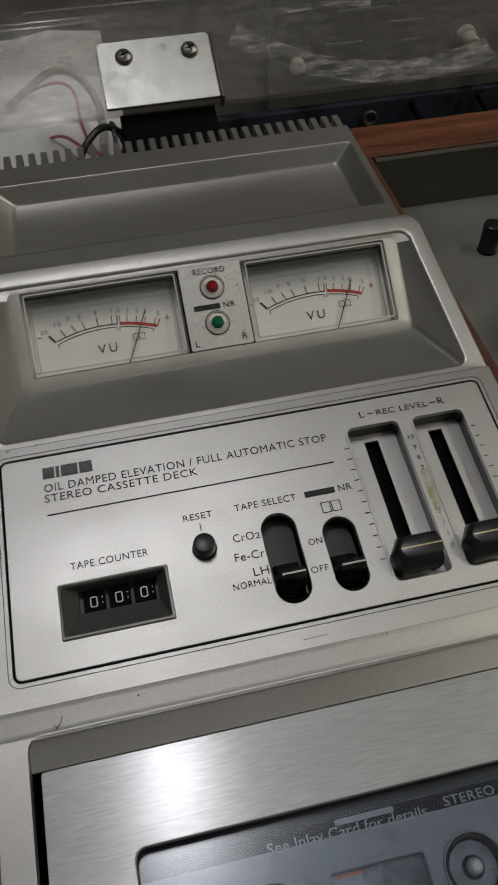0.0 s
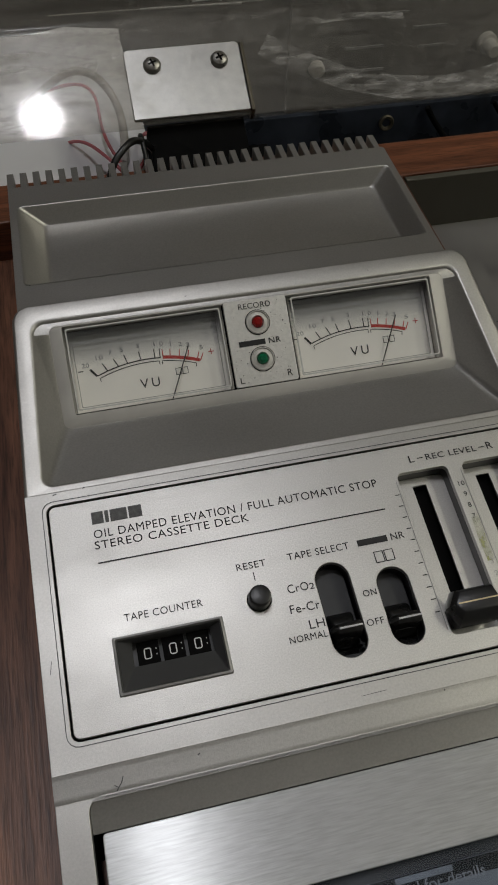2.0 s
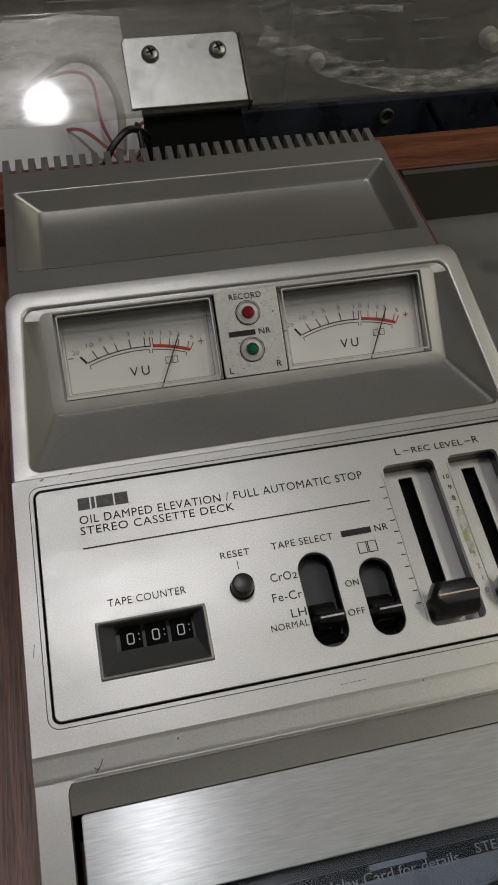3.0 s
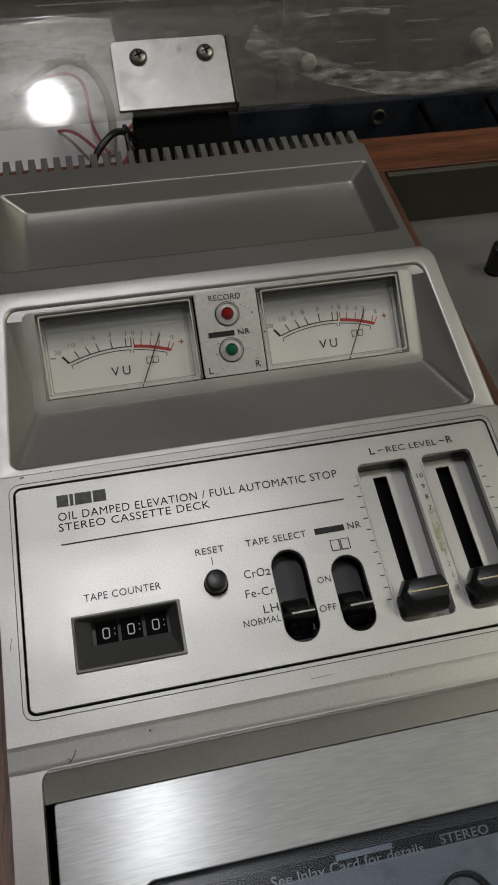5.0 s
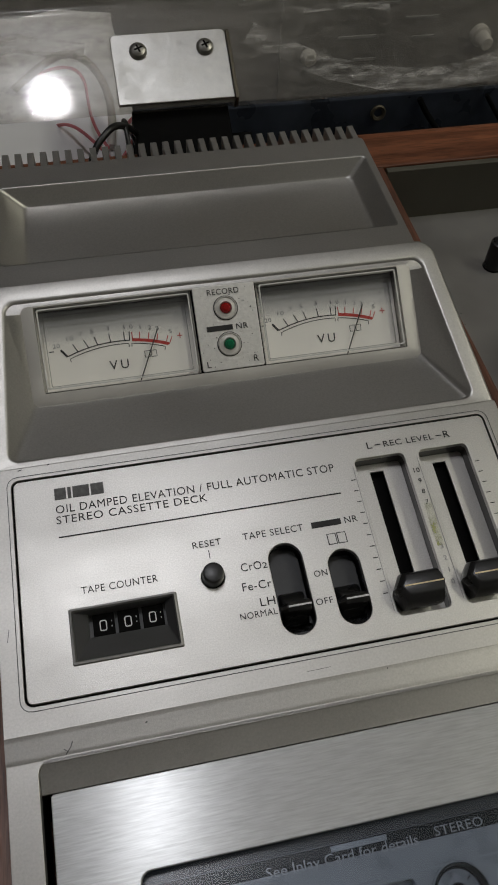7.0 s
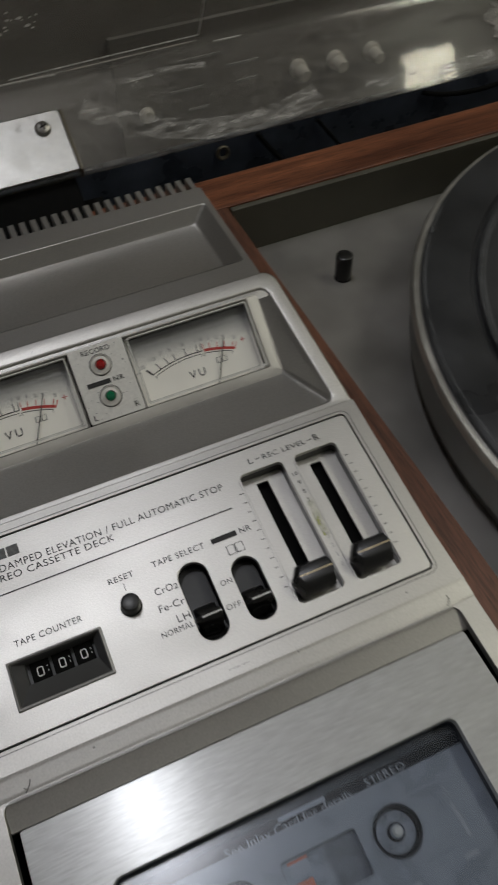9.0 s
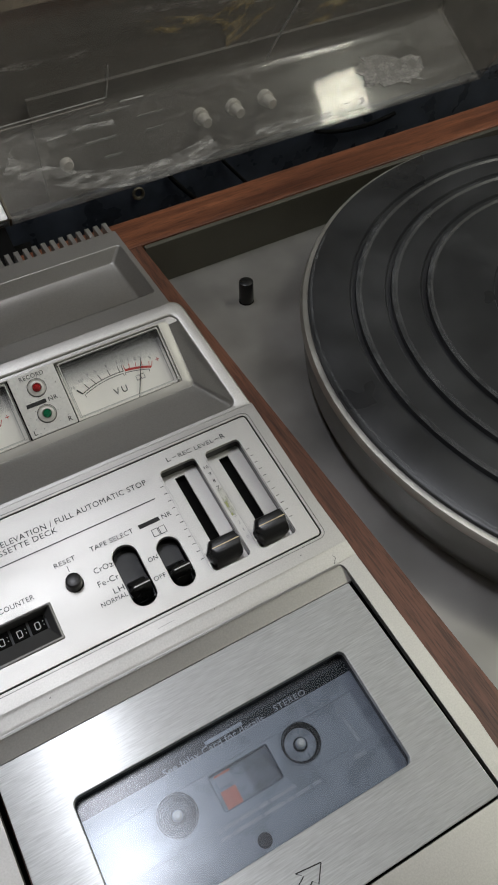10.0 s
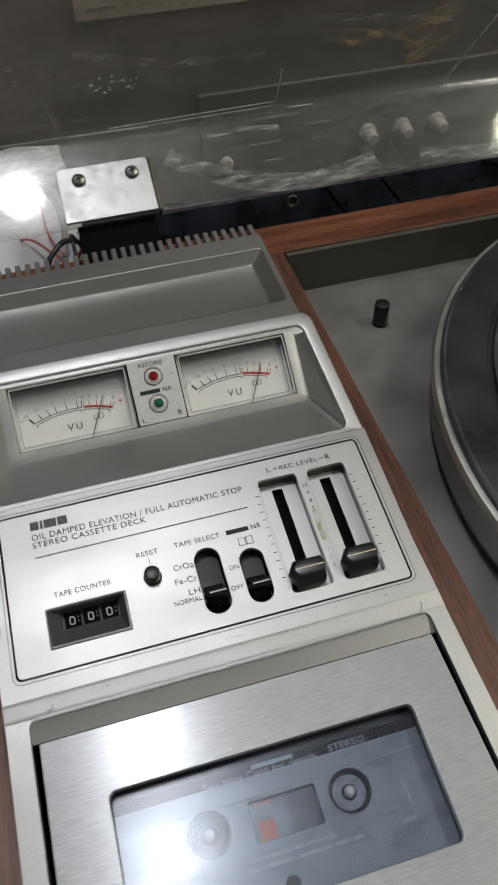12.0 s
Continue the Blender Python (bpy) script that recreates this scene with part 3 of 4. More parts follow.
letters("LH", 0.0566, 0.0603, 0.0130, 0.0021, Z, INK, panel)
letters("NORMAL", 0.0511, 0.0603, 0.0105, 0.0016, Z, INK, panel)
letters("ON", 0.0713, 0.0747, 0.0179, 0.0016, Z, INK, panel)
letters("OFF", 0.0701, 0.0744, 0.0108, 0.0016, Z, INK, panel)
letters("TAPE COUNTER", 0.0144, 0.0330, 0.0236, 0.0018, Z, INK, panel)
letters("L", 0.0941, 0.0955, 0.0506, 0.0020, Z, INK, panel)
letters("REC LEVEL", 0.0988, 0.1132, 0.0506, 0.0017, Z, INK, panel)
letters("R", 0.1163, 0.1180, 0.0506, 0.0021, Z, INK, panel)
bar(0.0964, 0.0514, 0.0980, 0.0516, Z, INK, panel, "dash")
bar(0.1140, 0.0514, 0.1156, 0.0516, Z, INK, panel, "dash")
for k in range(11):
    y = 0.0108 + k * 0.00314
    bar(0.0872, y - 0.0001, 0.0884, y + 0.0001, Z, INK, panel, "tick")
    bar(0.1224, y - 0.0001, 0.1236, y + 0.0001, Z, INK, panel, "tick")
    if k in (0, 1, 2, 3, 7, 8, 9, 10):
        w = 0.0017 if k == 10 else 0.0003 if k == 1 else 0.0009
        letters(str(k), 0.1056 - w / 2, 0.1056 + w / 2, y - 0.0006, 0.0013, Z, INK if k > 6 else GREY_INK, panel)

for x in (0.0887, 0.1069):
    bar(x - 0.00004, 0.0060, x + 0.00004, 0.0462, Z, GREY_INK, panel, "fine_line")

# wear and stains
CHIP = surface("chipped_paint", grey(0.09), 0.6, 0.4, 0.3, 300, 900, 0.1)
STAIN = mottled("yellow_green_stain", (0.55, 0.58, 0.22), 0.55, 500, (1, 0.5, 1), 0.35, 0.65)
part("stain", stroke([(0.1056, 0.0205), (0.1054, 0.0255), (0.1057, 0.0325)], 0.0020, 0.00010), STAIN, panel, "faint yellow-green stain", smooth=False)
for pts, w in (([(0.0075, -0.0118), (0.0087, -0.0104), (0.0092, -0.0092)], 0.00022), ([(0.0080, -0.0112), (0.0072, -0.0106)], 0.00018), ([(0.0255, -0.0085), (0.0260, -0.0082)], 0.0003), ([(0.0830, -0.0070), (0.0833, -0.0068)], 0.0003),
               ([(0.1270, -0.0118), (0.1285, -0.0100), (0.1282, -0.0088)], 0.00022), ([(0.0640, -0.0042), (0.0700, -0.0041)], 0.00010), ([(0.1180, -0.0040), (0.1184, -0.0037)], 0.0003), ([(-0.0035, 0.0150), (-0.0030, 0.0180)], 0.00015), ([(0.0015, 0.0592), (0.0025, 0.0595)], 0.0003), ([(0.0090, 0.0598), (0.0096, 0.0600)], 0.0003)):
    z = 0.0001 if pts[0][1] > -0.0063 else 0.00005 + (pts[0][1] + 0.0070) / 0.0066 * 0.0005
    part("scratch", stroke(pts, w, max(z, -0.0004)), CHIP, deck, "dark scratch in the paint", smooth=False)

for x, y, z, w in ((0.0445, 0.1095, 0.0086, 0.0009), (0.0985, 0.1096, 0.0086, 0.0006), (0.1316, 0.0880, 0.0047, 0.0009), (0.1322, 0.0842, 0.0041, 0.0006)):
    part("nick", flecks(3, x, y - 0.0003, x + w, y + 0.0003, 0.00016, z, int(x * 1e5)), CHIP, deck, "small nick in the paint", smooth=False)

# slide controls
def slide_well(x0, y0, x1, y1, name):
    well = part(name, loft([at_z(rr(x0 - 0.0002, y0 - 0.0002, x1 + 0.0002, y1 + 0.0002, 0.0014), -0.0012), at_z(rr(x0 - 0.0002, y0 - 0.0002, x1 + 0.0002, y1 + 0.0002, 0.0014), -0.0062)], False, False), BLACK, deck, "black slide well")
    cx = (x0 + x1) / 2
    part("well_floor", plate([rr(x0 - 0.0002, y0 - 0.0002, x1 + 0.0002, y1 + 0.0002, 0.001), rr(cx - 0.0019, y0 + 0.003, cx + 0.0019, y1 - 0.0022, 0.0002)], 0.0008, PANEL, 0.0001), PANEL, well, "scuffed bare metal strip with a slit", m=pose(0, 0, -0.0052))
    part("slit_seal", block(cx - 0.003, y0, -0.0085, cx + 0.003, y1, -0.0080), MATT_BLACK, well)


def slide_knob(x, y):
    def six(left, right, d0, d1, z):
        return [(right, 0.0, z), (right * 0.86, d1, z), (-left * 0.62, d1, z), (-left, 0.0, z), (-left * 0.70, -d0, z), (right * 0.86, -d0, z)]
    k = part("slide_knob", loft([six(0.0050, 0.0048, 0.0036, 0.0036, -0.0046), six(0.0062, 0.0056, 0.0046, 0.0040, 0.0004), six(0.0066, 0.0060, 0.0047, 0.0038, 0.0026), six(0.0062, 0.0061, 0.0038, 0.0034, 0.0044), six(0.0050, 0.0060, 0.0026, 0.0028, 0.0054), six(0.0044, 0.0058, 0.0020, 0.0023, 0.0056)], True, True), BLACK, deck, "glossy black slide knob", m=pose(x, y, 0))
    part("pointer_line", block(-0.0043, -0.00018, 0.0053, 0.0057, 0.00016, 0.00568), GOLD_LINE, k, "pale gold pointer line")


slide_well(*slots["left"], "slide_well")
slide_well(*slots["right"], "slide_well")
slide_knob(0.0956, 0.0103)
slide_knob(0.1137, 0.0103)


def lever_switch(x0, y0, x1, y1, tab_y):
    cx, r = (x0 + x1) / 2, (x1 - x0) / 2
    rim = rr(x0 - 0.0002, y0 - 0.0002, x1 + 0.0002, y1 + 0.0002, r - 0.0001, 8)
    well = part("switch_well", loft([at_z(rim, z) for z in (-0.001, -0.0085)], False, True), BLACK, deck, "glossy black capsule well")
    track = rr(x0 + 0.0001, y0 + 0.0034, x1 - 0.0001, y1 + 0.0004, r - 0.0006, 8)
    lower = rr(x0 + 0.0001, y0 + 0.0002, x1 - 0.0001, tab_y - 0.001, r - 0.0006, 8)
    part("slide_plate", loft([at_z(track, -0.0080), at_z(track, -0.0050), at_z(rr(x0 + 0.0004, y0 + 0.0037, x1 - 0.0004, y1 + 0.0001, r - 0.0009, 8), -0.0046)], False, True), SLIDE, well, "dull black sliding plate")
    part("lower_plate", loft([at_z(lower, -0.0080), at_z(lower, -0.0062)], False, True), SLIDE, well)
    hump = [at_z(rr(cx - w, tab_y - d0, cx + w, tab_y + d1, 0.0008), z) for w, d0, d1, z in ((0.0034, 0.0030, 0.0052, -0.0047), (0.0032, 0.0026, 0.0044, -0.0034), (0.0028, 0.0022, 0.0034, -0.0022), (0.0022, 0.0018, 0.0022, -0.0016))]
    part("hump", loft(hump, False, True), BLACK, well)

    def cross(x, back, front, low, high):
        return [(x, tab_y + back, low), (x, tab_y + back * 0.55, high - 0.0006), (x, tab_y + 0.0003, high), (x, tab_y - 0.0004, high), (x, tab_y - front * 0.6, high - 0.0008), (x, tab_y - front, low)]
    tab = part("lever_tab", loft([cross(cx - 0.0040, 0.0008, 0.0006, -0.0004, 0.0008), cross(cx - 0.0024, 0.0020, 0.0018, -0.0026, 0.0024), cross(cx + 0.0028, 0.0022, 0.0020, -0.0028, 0.0027), cross(cx + 0.0034, 0.0019, 0.0017, -0.0026, 0.0024)], True, True), BLACK, well, "black finger tab with a tapered nose")
    part("pointer_line", block(cx - 0.0022, tab_y - 0.0003, 0.0020, cx + 0.0034, tab_y + 0.0001, 0.00276), WHITE_INK, tab, "pale pointer line")


lever_switch(*slots["select"], 0.0112)
lever_switch(*slots["noise"], 0.0106)

reset = part("reset_button", turned([(0.0027, -0.004), (0.0027, 0.0026), (0.0026, 0.0035), (0.0024, 0.0039), (0.0021, 0.0040)], 24), BLACK, deck, "small round black push button", m=pose(0.0464, 0.0224, 0))

# tape counter
edge = [rr(CT[0] + d, CT[1] + d, CT[2] - d, CT[3] - d, 0.0004) for d in (-0.0005, -0.0003, 0.0002, 0.0005)]
counter = part("tape_counter", loft([at_z(edge[0], 0.00003), at_z(edge[1], 0.0007), at_z(edge[2], 0.0008), at_z(edge[3], 0.0002)], False, False), BEZEL_DARK, deck, "tape counter with a thin grey metal border")
part("funnel", loft([at_z(edge[3], 0.0002), at_z(rr(0.0150, 0.0136, 0.0338, 0.0194, 0.0002), -0.0032), at_z(rr(0.0150, 0.0136, 0.0338, 0.0194, 0.0002), -0.0050)], False, True), FUNNEL, counter, "black sloping funnel", smooth=False)
for x in (0.0186, 0.0246, 0.0306):
    drum = part("digit_drum", block(x - 0.0026, 0.0138, -0.0048, x + 0.0026, 0.0192, -0.0040), MATT_BLACK, counter, "black number drum")
    oval = rr(x - 0.0009, 0.0151, x + 0.0006, 0.0175, 0.0004)
    part("digit", stroke(oval + oval[:2], 0.00028, -0.00396), WHITE_INK, drum, smooth=False)
    for dy in (0.0, 0.0013):
        bar(x + 0.0018, 0.0157 + dy, x + 0.0020, 0.0160 + dy, -0.00396, WHITE_INK, drum, "drum_mark")

# meter bay
def lift(loop, heights):
    """Heights for the corners: front and back."""
    ys = [p[1] for p in loop]
    lo, hi = min(ys), max(ys)
    return [(x, y, heights[0] + (heights[1] - heights[0]) * (y - lo) / (hi - lo)) for x, y in loop]


def taper(loop, x0a, x1a, x0b, x1b):
    """Shifts a loop's sides so that it runs from (x0a, x1a) in front to (x0b, x1b) behind."""
    ys, xs = [p[1] for p in loop], [p[0] for p in loop]
    lo, hi, l, r = min(ys), max(ys), min(xs), max(xs)
    out = []
    for x, y in loop:
        k = (y - lo) / (hi - lo)
        a, b = x0a + (x0b - x0a) * k, x1a + (x1b - x1a) * k
        out.append((a + (x - l) / (r - l) * (b - a), y))
    return out


def bezel_loop(inset, back, front):
    return taper(rr_fb(-0.0055 + inset, 0.0600 + 0.1 * inset, 0.1344 - inset, 0.1140 - inset, back, front), -0.0055 + inset, 0.1344 - inset, -0.0030 + inset, 0.1298 - inset)


outer_low = bezel_loop(-0.0001, 0.0052, 0.0002)
outer = [(bezel_loop(d, 0.0050 - d, 0.0002), f, k) for d, f, k in ((0.0, -0.0008, 0.0072), (0.0001, -0.0004, 0.0079), (0.0004, -0.0001, 0.0084), (0.0008, 0.0, 0.0086), (0.0010, 0.0, 0.0086))]
ridge_out = taper(rr(-0.0012, 0.0614, 0.1296, 0.1084, 0.0030, 6), -0.0012, 0.1296, 0.0014, 0.1254)
ridge = taper(rr(-0.0010, 0.0616, 0.1294, 0.1082, 0.0030, 6), -0.0010, 0.1294, 0.0016, 0.1252)
inner = [(taper(rr(-0.0010 + d, 0.0616 + d, 0.1294 - d, 0.1082 - d, 0.0030, 6), -0.0010 + d, 0.1294 - d, 0.0016 + d, 0.1252 - d), 0.0 - h, 0.0083 - h) for d, h in ((0.0003, 0.0001), (0.0006, 0.0004), (0.0008, 0.0008))]
TILT_M = math.atan2(0.0115, 0.022)
meter_pose = pose(0, 0.0835, -0.0045, math.degrees(TILT_M))


def on_meter(loop, n):
    return [tuple(meter_pose @ Vector((x, y, n))) for x, y in loop]


opening = on_meter(rr(0.0062, -0.0026, 0.1209, 0.0257, 0.0020, 6), 0.0)
opening_low = on_meter(rr(0.0068, -0.0018, 0.1203, 0.0255, 0.0016, 6), 0.0003)
bezel = part("meter_bezel", loft([[(x, y, -0.016) for x, y in outer_low], lift(outer_low, (-0.0012, 0.0056))] + [lift(lp, (f, k)) for lp, f, k in outer] + [lift(ridge_out, (0.0, 0.0084)), lift(ridge, (0.0, 0.0083))] + [lift(lp, (f, k)) for lp, f, k in inner] + [opening], False, False), SILVER, deck, "raised silver bezel round the level meters")
part("surround", loft([opening, opening_low, on_meter(rr(0.0097, 0.0008, 0.1168, 0.0252, 0.0005, 6), 0.0003), on_meter(rr(0.0098, 0.0010, 0.1167, 0.0251, 0.0004, 6), -0.0012)], False, False), BEZEL, bezel, "pale meter surround")

led_plate = part("indicator_plate", plate([rr(0.0547, 0.0011, 0.0729, 0.0255, 0.0006), ring(0.0637, 0.0188, 0.0017), ring(0.0634, 0.0083, 0.0017)], 0.0012, PITTED, 0.00015), PITTED, deck, "pitted silver indicator plate", m=meter_pose @ pose(0, 0, 0.0005))
part("plate_seal", block(0.0542, 0.0004, -0.0100, 0.0734, 0.0258, -0.0012), MATT_BLACK, deck, m=meter_pose)


PIT = surface("corroded_pit", grey(0.16), 0.6, 0.3, 0.3, 300, 900, 0.1)
part("corrosion", flecks(55, 0.0555, 0.0018, 0.0722, 0.0248, 0.00022, 0.00002, 3), PIT, led_plate, "dark pits in the plate", smooth=False)
part("corrosion", flecks(60, 0.0555, 0.0018, 0.0722, 0.0248, 0.00026, 0.00002, 4), PITTED, led_plate, "raised pale blisters in the plate", smooth=False)
letters("RECORD", 0.0589, 0.0682, 0.0229, 0.0016, Z, INK, led_plate)
bar(0.0574, 0.0124, 0.0650, 0.0139, Z, INK, led_plate, "maker_mark")
letters("NR", 0.0660, 0.0695, 0.0124, 0.0016, Z, INK, led_plate)
letters("L", 0.0561, 0.0573, 0.0021, 0.0018, Z, INK, led_plate)
letters("R", 0.0699, 0.0713, 0.0025, 0.0019, Z, INK, led_plate)
for x, y, lens, word in ((0.0637, 0.0188, RED_LENS, "dark red indicator lens"), (0.0634, 0.0083, GREEN_LENS, "green indicator lens")):
    ringp = part("indicator_ring", loft([at_z(ring(0, 0, r), z) for r, z in ((0.0034, 0.0), (0.0034, 0.0003), (0.0031, 0.0005), (0.0030, 0.0002), (0.0027, 0.0002), (0.0019, 0.0004), (0.0016, 0.0), (0.0015, -0.001))], False, False), BEZEL, led_plate, "ringed indicator bezel", m=pose(x, y, 0.0001))
    part("ring_groove", loft([at_z(ring(0, 0, r), z) for r, z in ((0.0036, 0.00006), (0.0036, 0.00012), (0.0033, 0.00012))], False, False), MATT_BLACK, ringp)
    part("lens", turned([(0.0016, -0.001), (0.0016, 0.0001), (0.0013, 0.0008), (0.0007, 0.0012)], 20), lens, ringp, word)


def vu_meter(x0, x1, ox):
    """A level meter between x0 and x1; ox shifts the scale's drawing."""
    y0, y1, depth = 0.0011, 0.0253, 0.0042
    m = part("vu_meter", loft([at_z(rr(x0, y0, x1, y1, 0.0003), -0.0004), at_z(rr(x0 + 0.0002, y0 + 0.0003, x1 - 0.0002, y1 - 0.0003, 0.0003), -depth - 0.001)], False, True), BEZEL, deck, "level meter with a cream dial behind clear acrylic", m=meter_pose)
    part("dial", block(x0 + 0.0004, y0 + 0.0004, -depth - 0.0006, x1 - 0.0004, y1 - 0.0004, -depth), DIAL, m, "cream dial")
    part("hood", block(x0 + 0.0002, y1 - 0.0010, -depth - 0.0002, x1 - 0.0002, y1 - 0.0004, -0.0026), BEZEL_DARK, m, "dark upper hood")
    # Sheet that carries the painted shade of the upper dial.
    band = part("dial_shade_sheet", block(x0 + 0.0006, y1 - 0.0120, -0.0012, x1 - 0.0006, y1 - 0.0014, -0.0009), DIAL_SHADE, m, "painted shade over the dial's upper part", smooth=False)
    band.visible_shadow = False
    wall = [rr(x0 + 0.0001, y0 + 0.0001, x1 - 0.0001, y1 - 0.0001, 0.0006), rr(x0 + 0.0012, y0 + 0.0012, x1 - 0.0012, y1 - 0.0012, 0.0006)]
    g = part("glass", loft([at_z(wall[0], -0.0036), at_z(wall[0], 0.0004), at_z(rr(x0 + 0.0004, y0 + 0.0004, x1 - 0.0004, y1 - 0.0004, 0.0006), 0.0008)], False, True), CLEAR, m, "clear acrylic cover")
    g.visible_shadow = False
    # Two rings paint the acrylic's bright edge lines in pale and grey.
    part("glass_rim", plate([rr(x0 + 0.0007, y0 + 0.0007, x1 - 0.0007, y1 - 0.0009, 0.0006), rr(x0 + 0.0011, y0 + 0.0011, x1 - 0.0011, y1 - 0.0013, 0.0005)], 0.0003, RIM_PALE, 0.00005), RIM_PALE, m, "window edge, its brightness painted pale", m=pose(0, 0, 0.0009))
    part("inner_rim", plate([rr(x0 + 0.0018, y0 + 0.0016, x1 - 0.0018, y1 - 0.0024, 0.0004), rr(x0 + 0.0020, y0 + 0.0018, x1 - 0.0020, y1 - 0.0026, 0.0004)], 0.0002, RIM_GREY, 0.00003), RIM_GREY, m, "second bright line of the window, painted grey", m=pose(0, 0, -0.0030))
    zd = -depth + 0.00008
    cx, cy, rad = ox + 0.0318, -0.0278, 0.0406

    def pt(deg, r):
        t = radians(90 - deg)
        return (cx + r * math.cos(t), cy + r * math.sin(t))

    def arc(a, b, r):
        return [pt(a + (b - a) * i / 14, r) for i in range(15)]

    def tick(deg, lean, length, width, ink):
        x, y = pt(deg, rad + 0.0009)
        part("scale_tick", stroke([(x, y), (x + length * math.sin(radians(lean)), y + length * math.cos(radians(lean)))], width, zd), ink, m, smooth=False)
    part("scale_arc", stroke([pt(-20.6, rad - 0.0010)] + arc(-20.3, 4.3, rad) + [pt(4.4, rad - 0.0010)], 0.00022, zd), INK, m, smooth=False)
    part("scale_arc", stroke([pt(5.5, rad - 0.0010)] + arc(5.5, 19.2, rad) + [pt(19.4, rad - 0.0010)], 0.00022, zd), INK, m, smooth=False)
    part("scale_arc", stroke(arc(-20.5, 4.8, rad + 0.0009), 0.00030, zd), INK, m, smooth=False)
    part("red_arc", stroke(arc(5.7, 20.4, rad + 0.0010), 0.0009, zd), RED_INK, m, smooth=False)
    for deg, lean in ((-16.3, -28), (-11.8, -26), (-8.1, -16), (-2.8, -7), (2.7, 0), (4.7, 4)):
        tick(deg, lean, 0.0026, 0.00028, INK)
    tick(-20.8, -38, 0.0027, 0.0006, INK)
    for deg, lean in ((5.9, 0), (8.6, 8), (12.1, 12), (15.5, 15), (19.3, 20), (20.6, 28)):
        tick(deg, lean, 0.0024, 0.00025, RED_INK)
    for word, x, y, ink in (("20", 0.0143, 0.0144, GREY_INK), ("10", 0.0184, 0.0161, GREY_INK), ("7", 0.0216, 0.0171, GREY_INK), ("5", 0.0248, 0.0174, GREY_INK), ("3", 0.0294, 0.0178, GREY_INK), ("1", 0.0341, 0.0176, GREY_INK), ("0", 0.0361, 0.0175, GREY_INK), ("1", 0.0387, 0.0171, GREY_INK), ("2", 0.0414, 0.0166, GREY_INK), ("3", 0.0435, 0.0161, GREY_INK), ("5", 0.0472, 0.0148, GREY_INK)):
        w = 0.00015 if word == "1" else 0.0005 * len(word)
        letters(word, ox + x - w, ox + x + w, y - 0.0006, 0.0012, zd, ink, m, name="scale_number")
    letters("V", ox + 0.0285, ox + 0.0308, 0.0057, 0.0026, zd, INK, m)
    letters("U", ox + 0.0318, ox + 0.0340, 0.0057, 0.0026, zd, INK, m)
    for x in (0.0390, 0.0409):
        part("maker_mark", stroke([(ox + x, 0.0081), (ox + x, 0.0099), (ox + x + 0.0015, 0.0099), (ox + x + 0.0015, 0.0081), (ox + x, 0.0081)], 0.00022, zd), INK, m, smooth=False)
    part("plus_sign", stroke([(ox + 0.0490, 0.0132), (ox + 0.0506, 0.0132)], 0.00025, zd), RED_INK, m, smooth=False)
    part("plus_sign", stroke([(ox + 0.0498, 0.0124), (ox + 0.0498, 0.0140)], 0.00025, zd + 0.00003), RED_INK, m, smooth=False)
    part("minus_sign", stroke([(ox + 0.0121, 0.0129), (ox + 0.0135, 0.0129)], 0.00025, zd), INK, m, smooth=False)
    needle = part("needle", tube([(ox + 0.0364, 0.0006, -0.0028), (ox + 0.0369, 0.0017, -0.0028), (ox + 0.0402, 0.0086, -0.0028), (ox + 0.0435, 0.0156, -0.0028)], 0.00017), INK, m, "thin black needle")


vu_meter(0.0098, 0.0542, 0.0)
vu_meter(0.0734, 0.1166, 0.0622)

# cassette door, sunk behind and flush in front
DOOR_POSE = pose(0, -0.0190, -0.0030, -2.5) @ pose(0, 0.0190, 0)
door = part("cassette_door", plate([flare(rr(0.0032, -0.0968, 0.1284, -0.0190, 0.0008), -0.0160), rr(0.0203, -0.0770, 0.1136, -0.0376, 0.0022)], 0.0026, BRUSHED, 0.00025), BRUSHED, deck, "brushed aluminium cassette door", m=DOOR_POSE)
recess_rows = []
for y, z, a, b in ((-0.0119, -0.00078, 0.0042, 0.1268), (-0.0123, -0.0010, 0.0030, 0.1280), (-0.0127, -0.0013, 0.0022, 0.1289), (-0.0130, -0.00143, 0.0019, 0.1292), (-0.0145, -0.0019, 0.0014, 0.1298), (-0.0170, -0.0027, 0.0014, 0.1299), (-0.0188, -0.0032, 0.0014, 0.1300)):
    recess_rows.append([(a, y, z), (b, y, z), (b, y, z - 0.002), (a, y, z - 0.002)])
part("door_recess", loft(recess_rows, True, True), SILVER, deck, "sloping recess wall above the door")
part("door_gap", loft([at_z(door_hole, -0.0015), at_z(door_hole, -0.0125)], False, False), MATT_BLACK, deck, "black gap round the door")
part("well_end", block(0.0170, -0.0411, -0.0130, 0.1170, -0.0300, -0.0090), WELL, deck, "dark end of the cassette well", smooth=False)
win = part("window", block(0.0199, -0.0774, -0.0036, 0.1140, -0.0372, -0.0026), WINDOW, door, "scuffed bluish clear window", m=pose(0, -0.0774, -0.0010, -4.2) @ pose(0, 0.0774, 0.0026), smooth=False)
win.visible_shadow = False
part("window_frame", loft([at_z(rr(0.0203, -0.0770, 0.1136, -0.0376, 0.0022), z) for z in (-0.0010, -0.0052)], False, False), WELL, door)
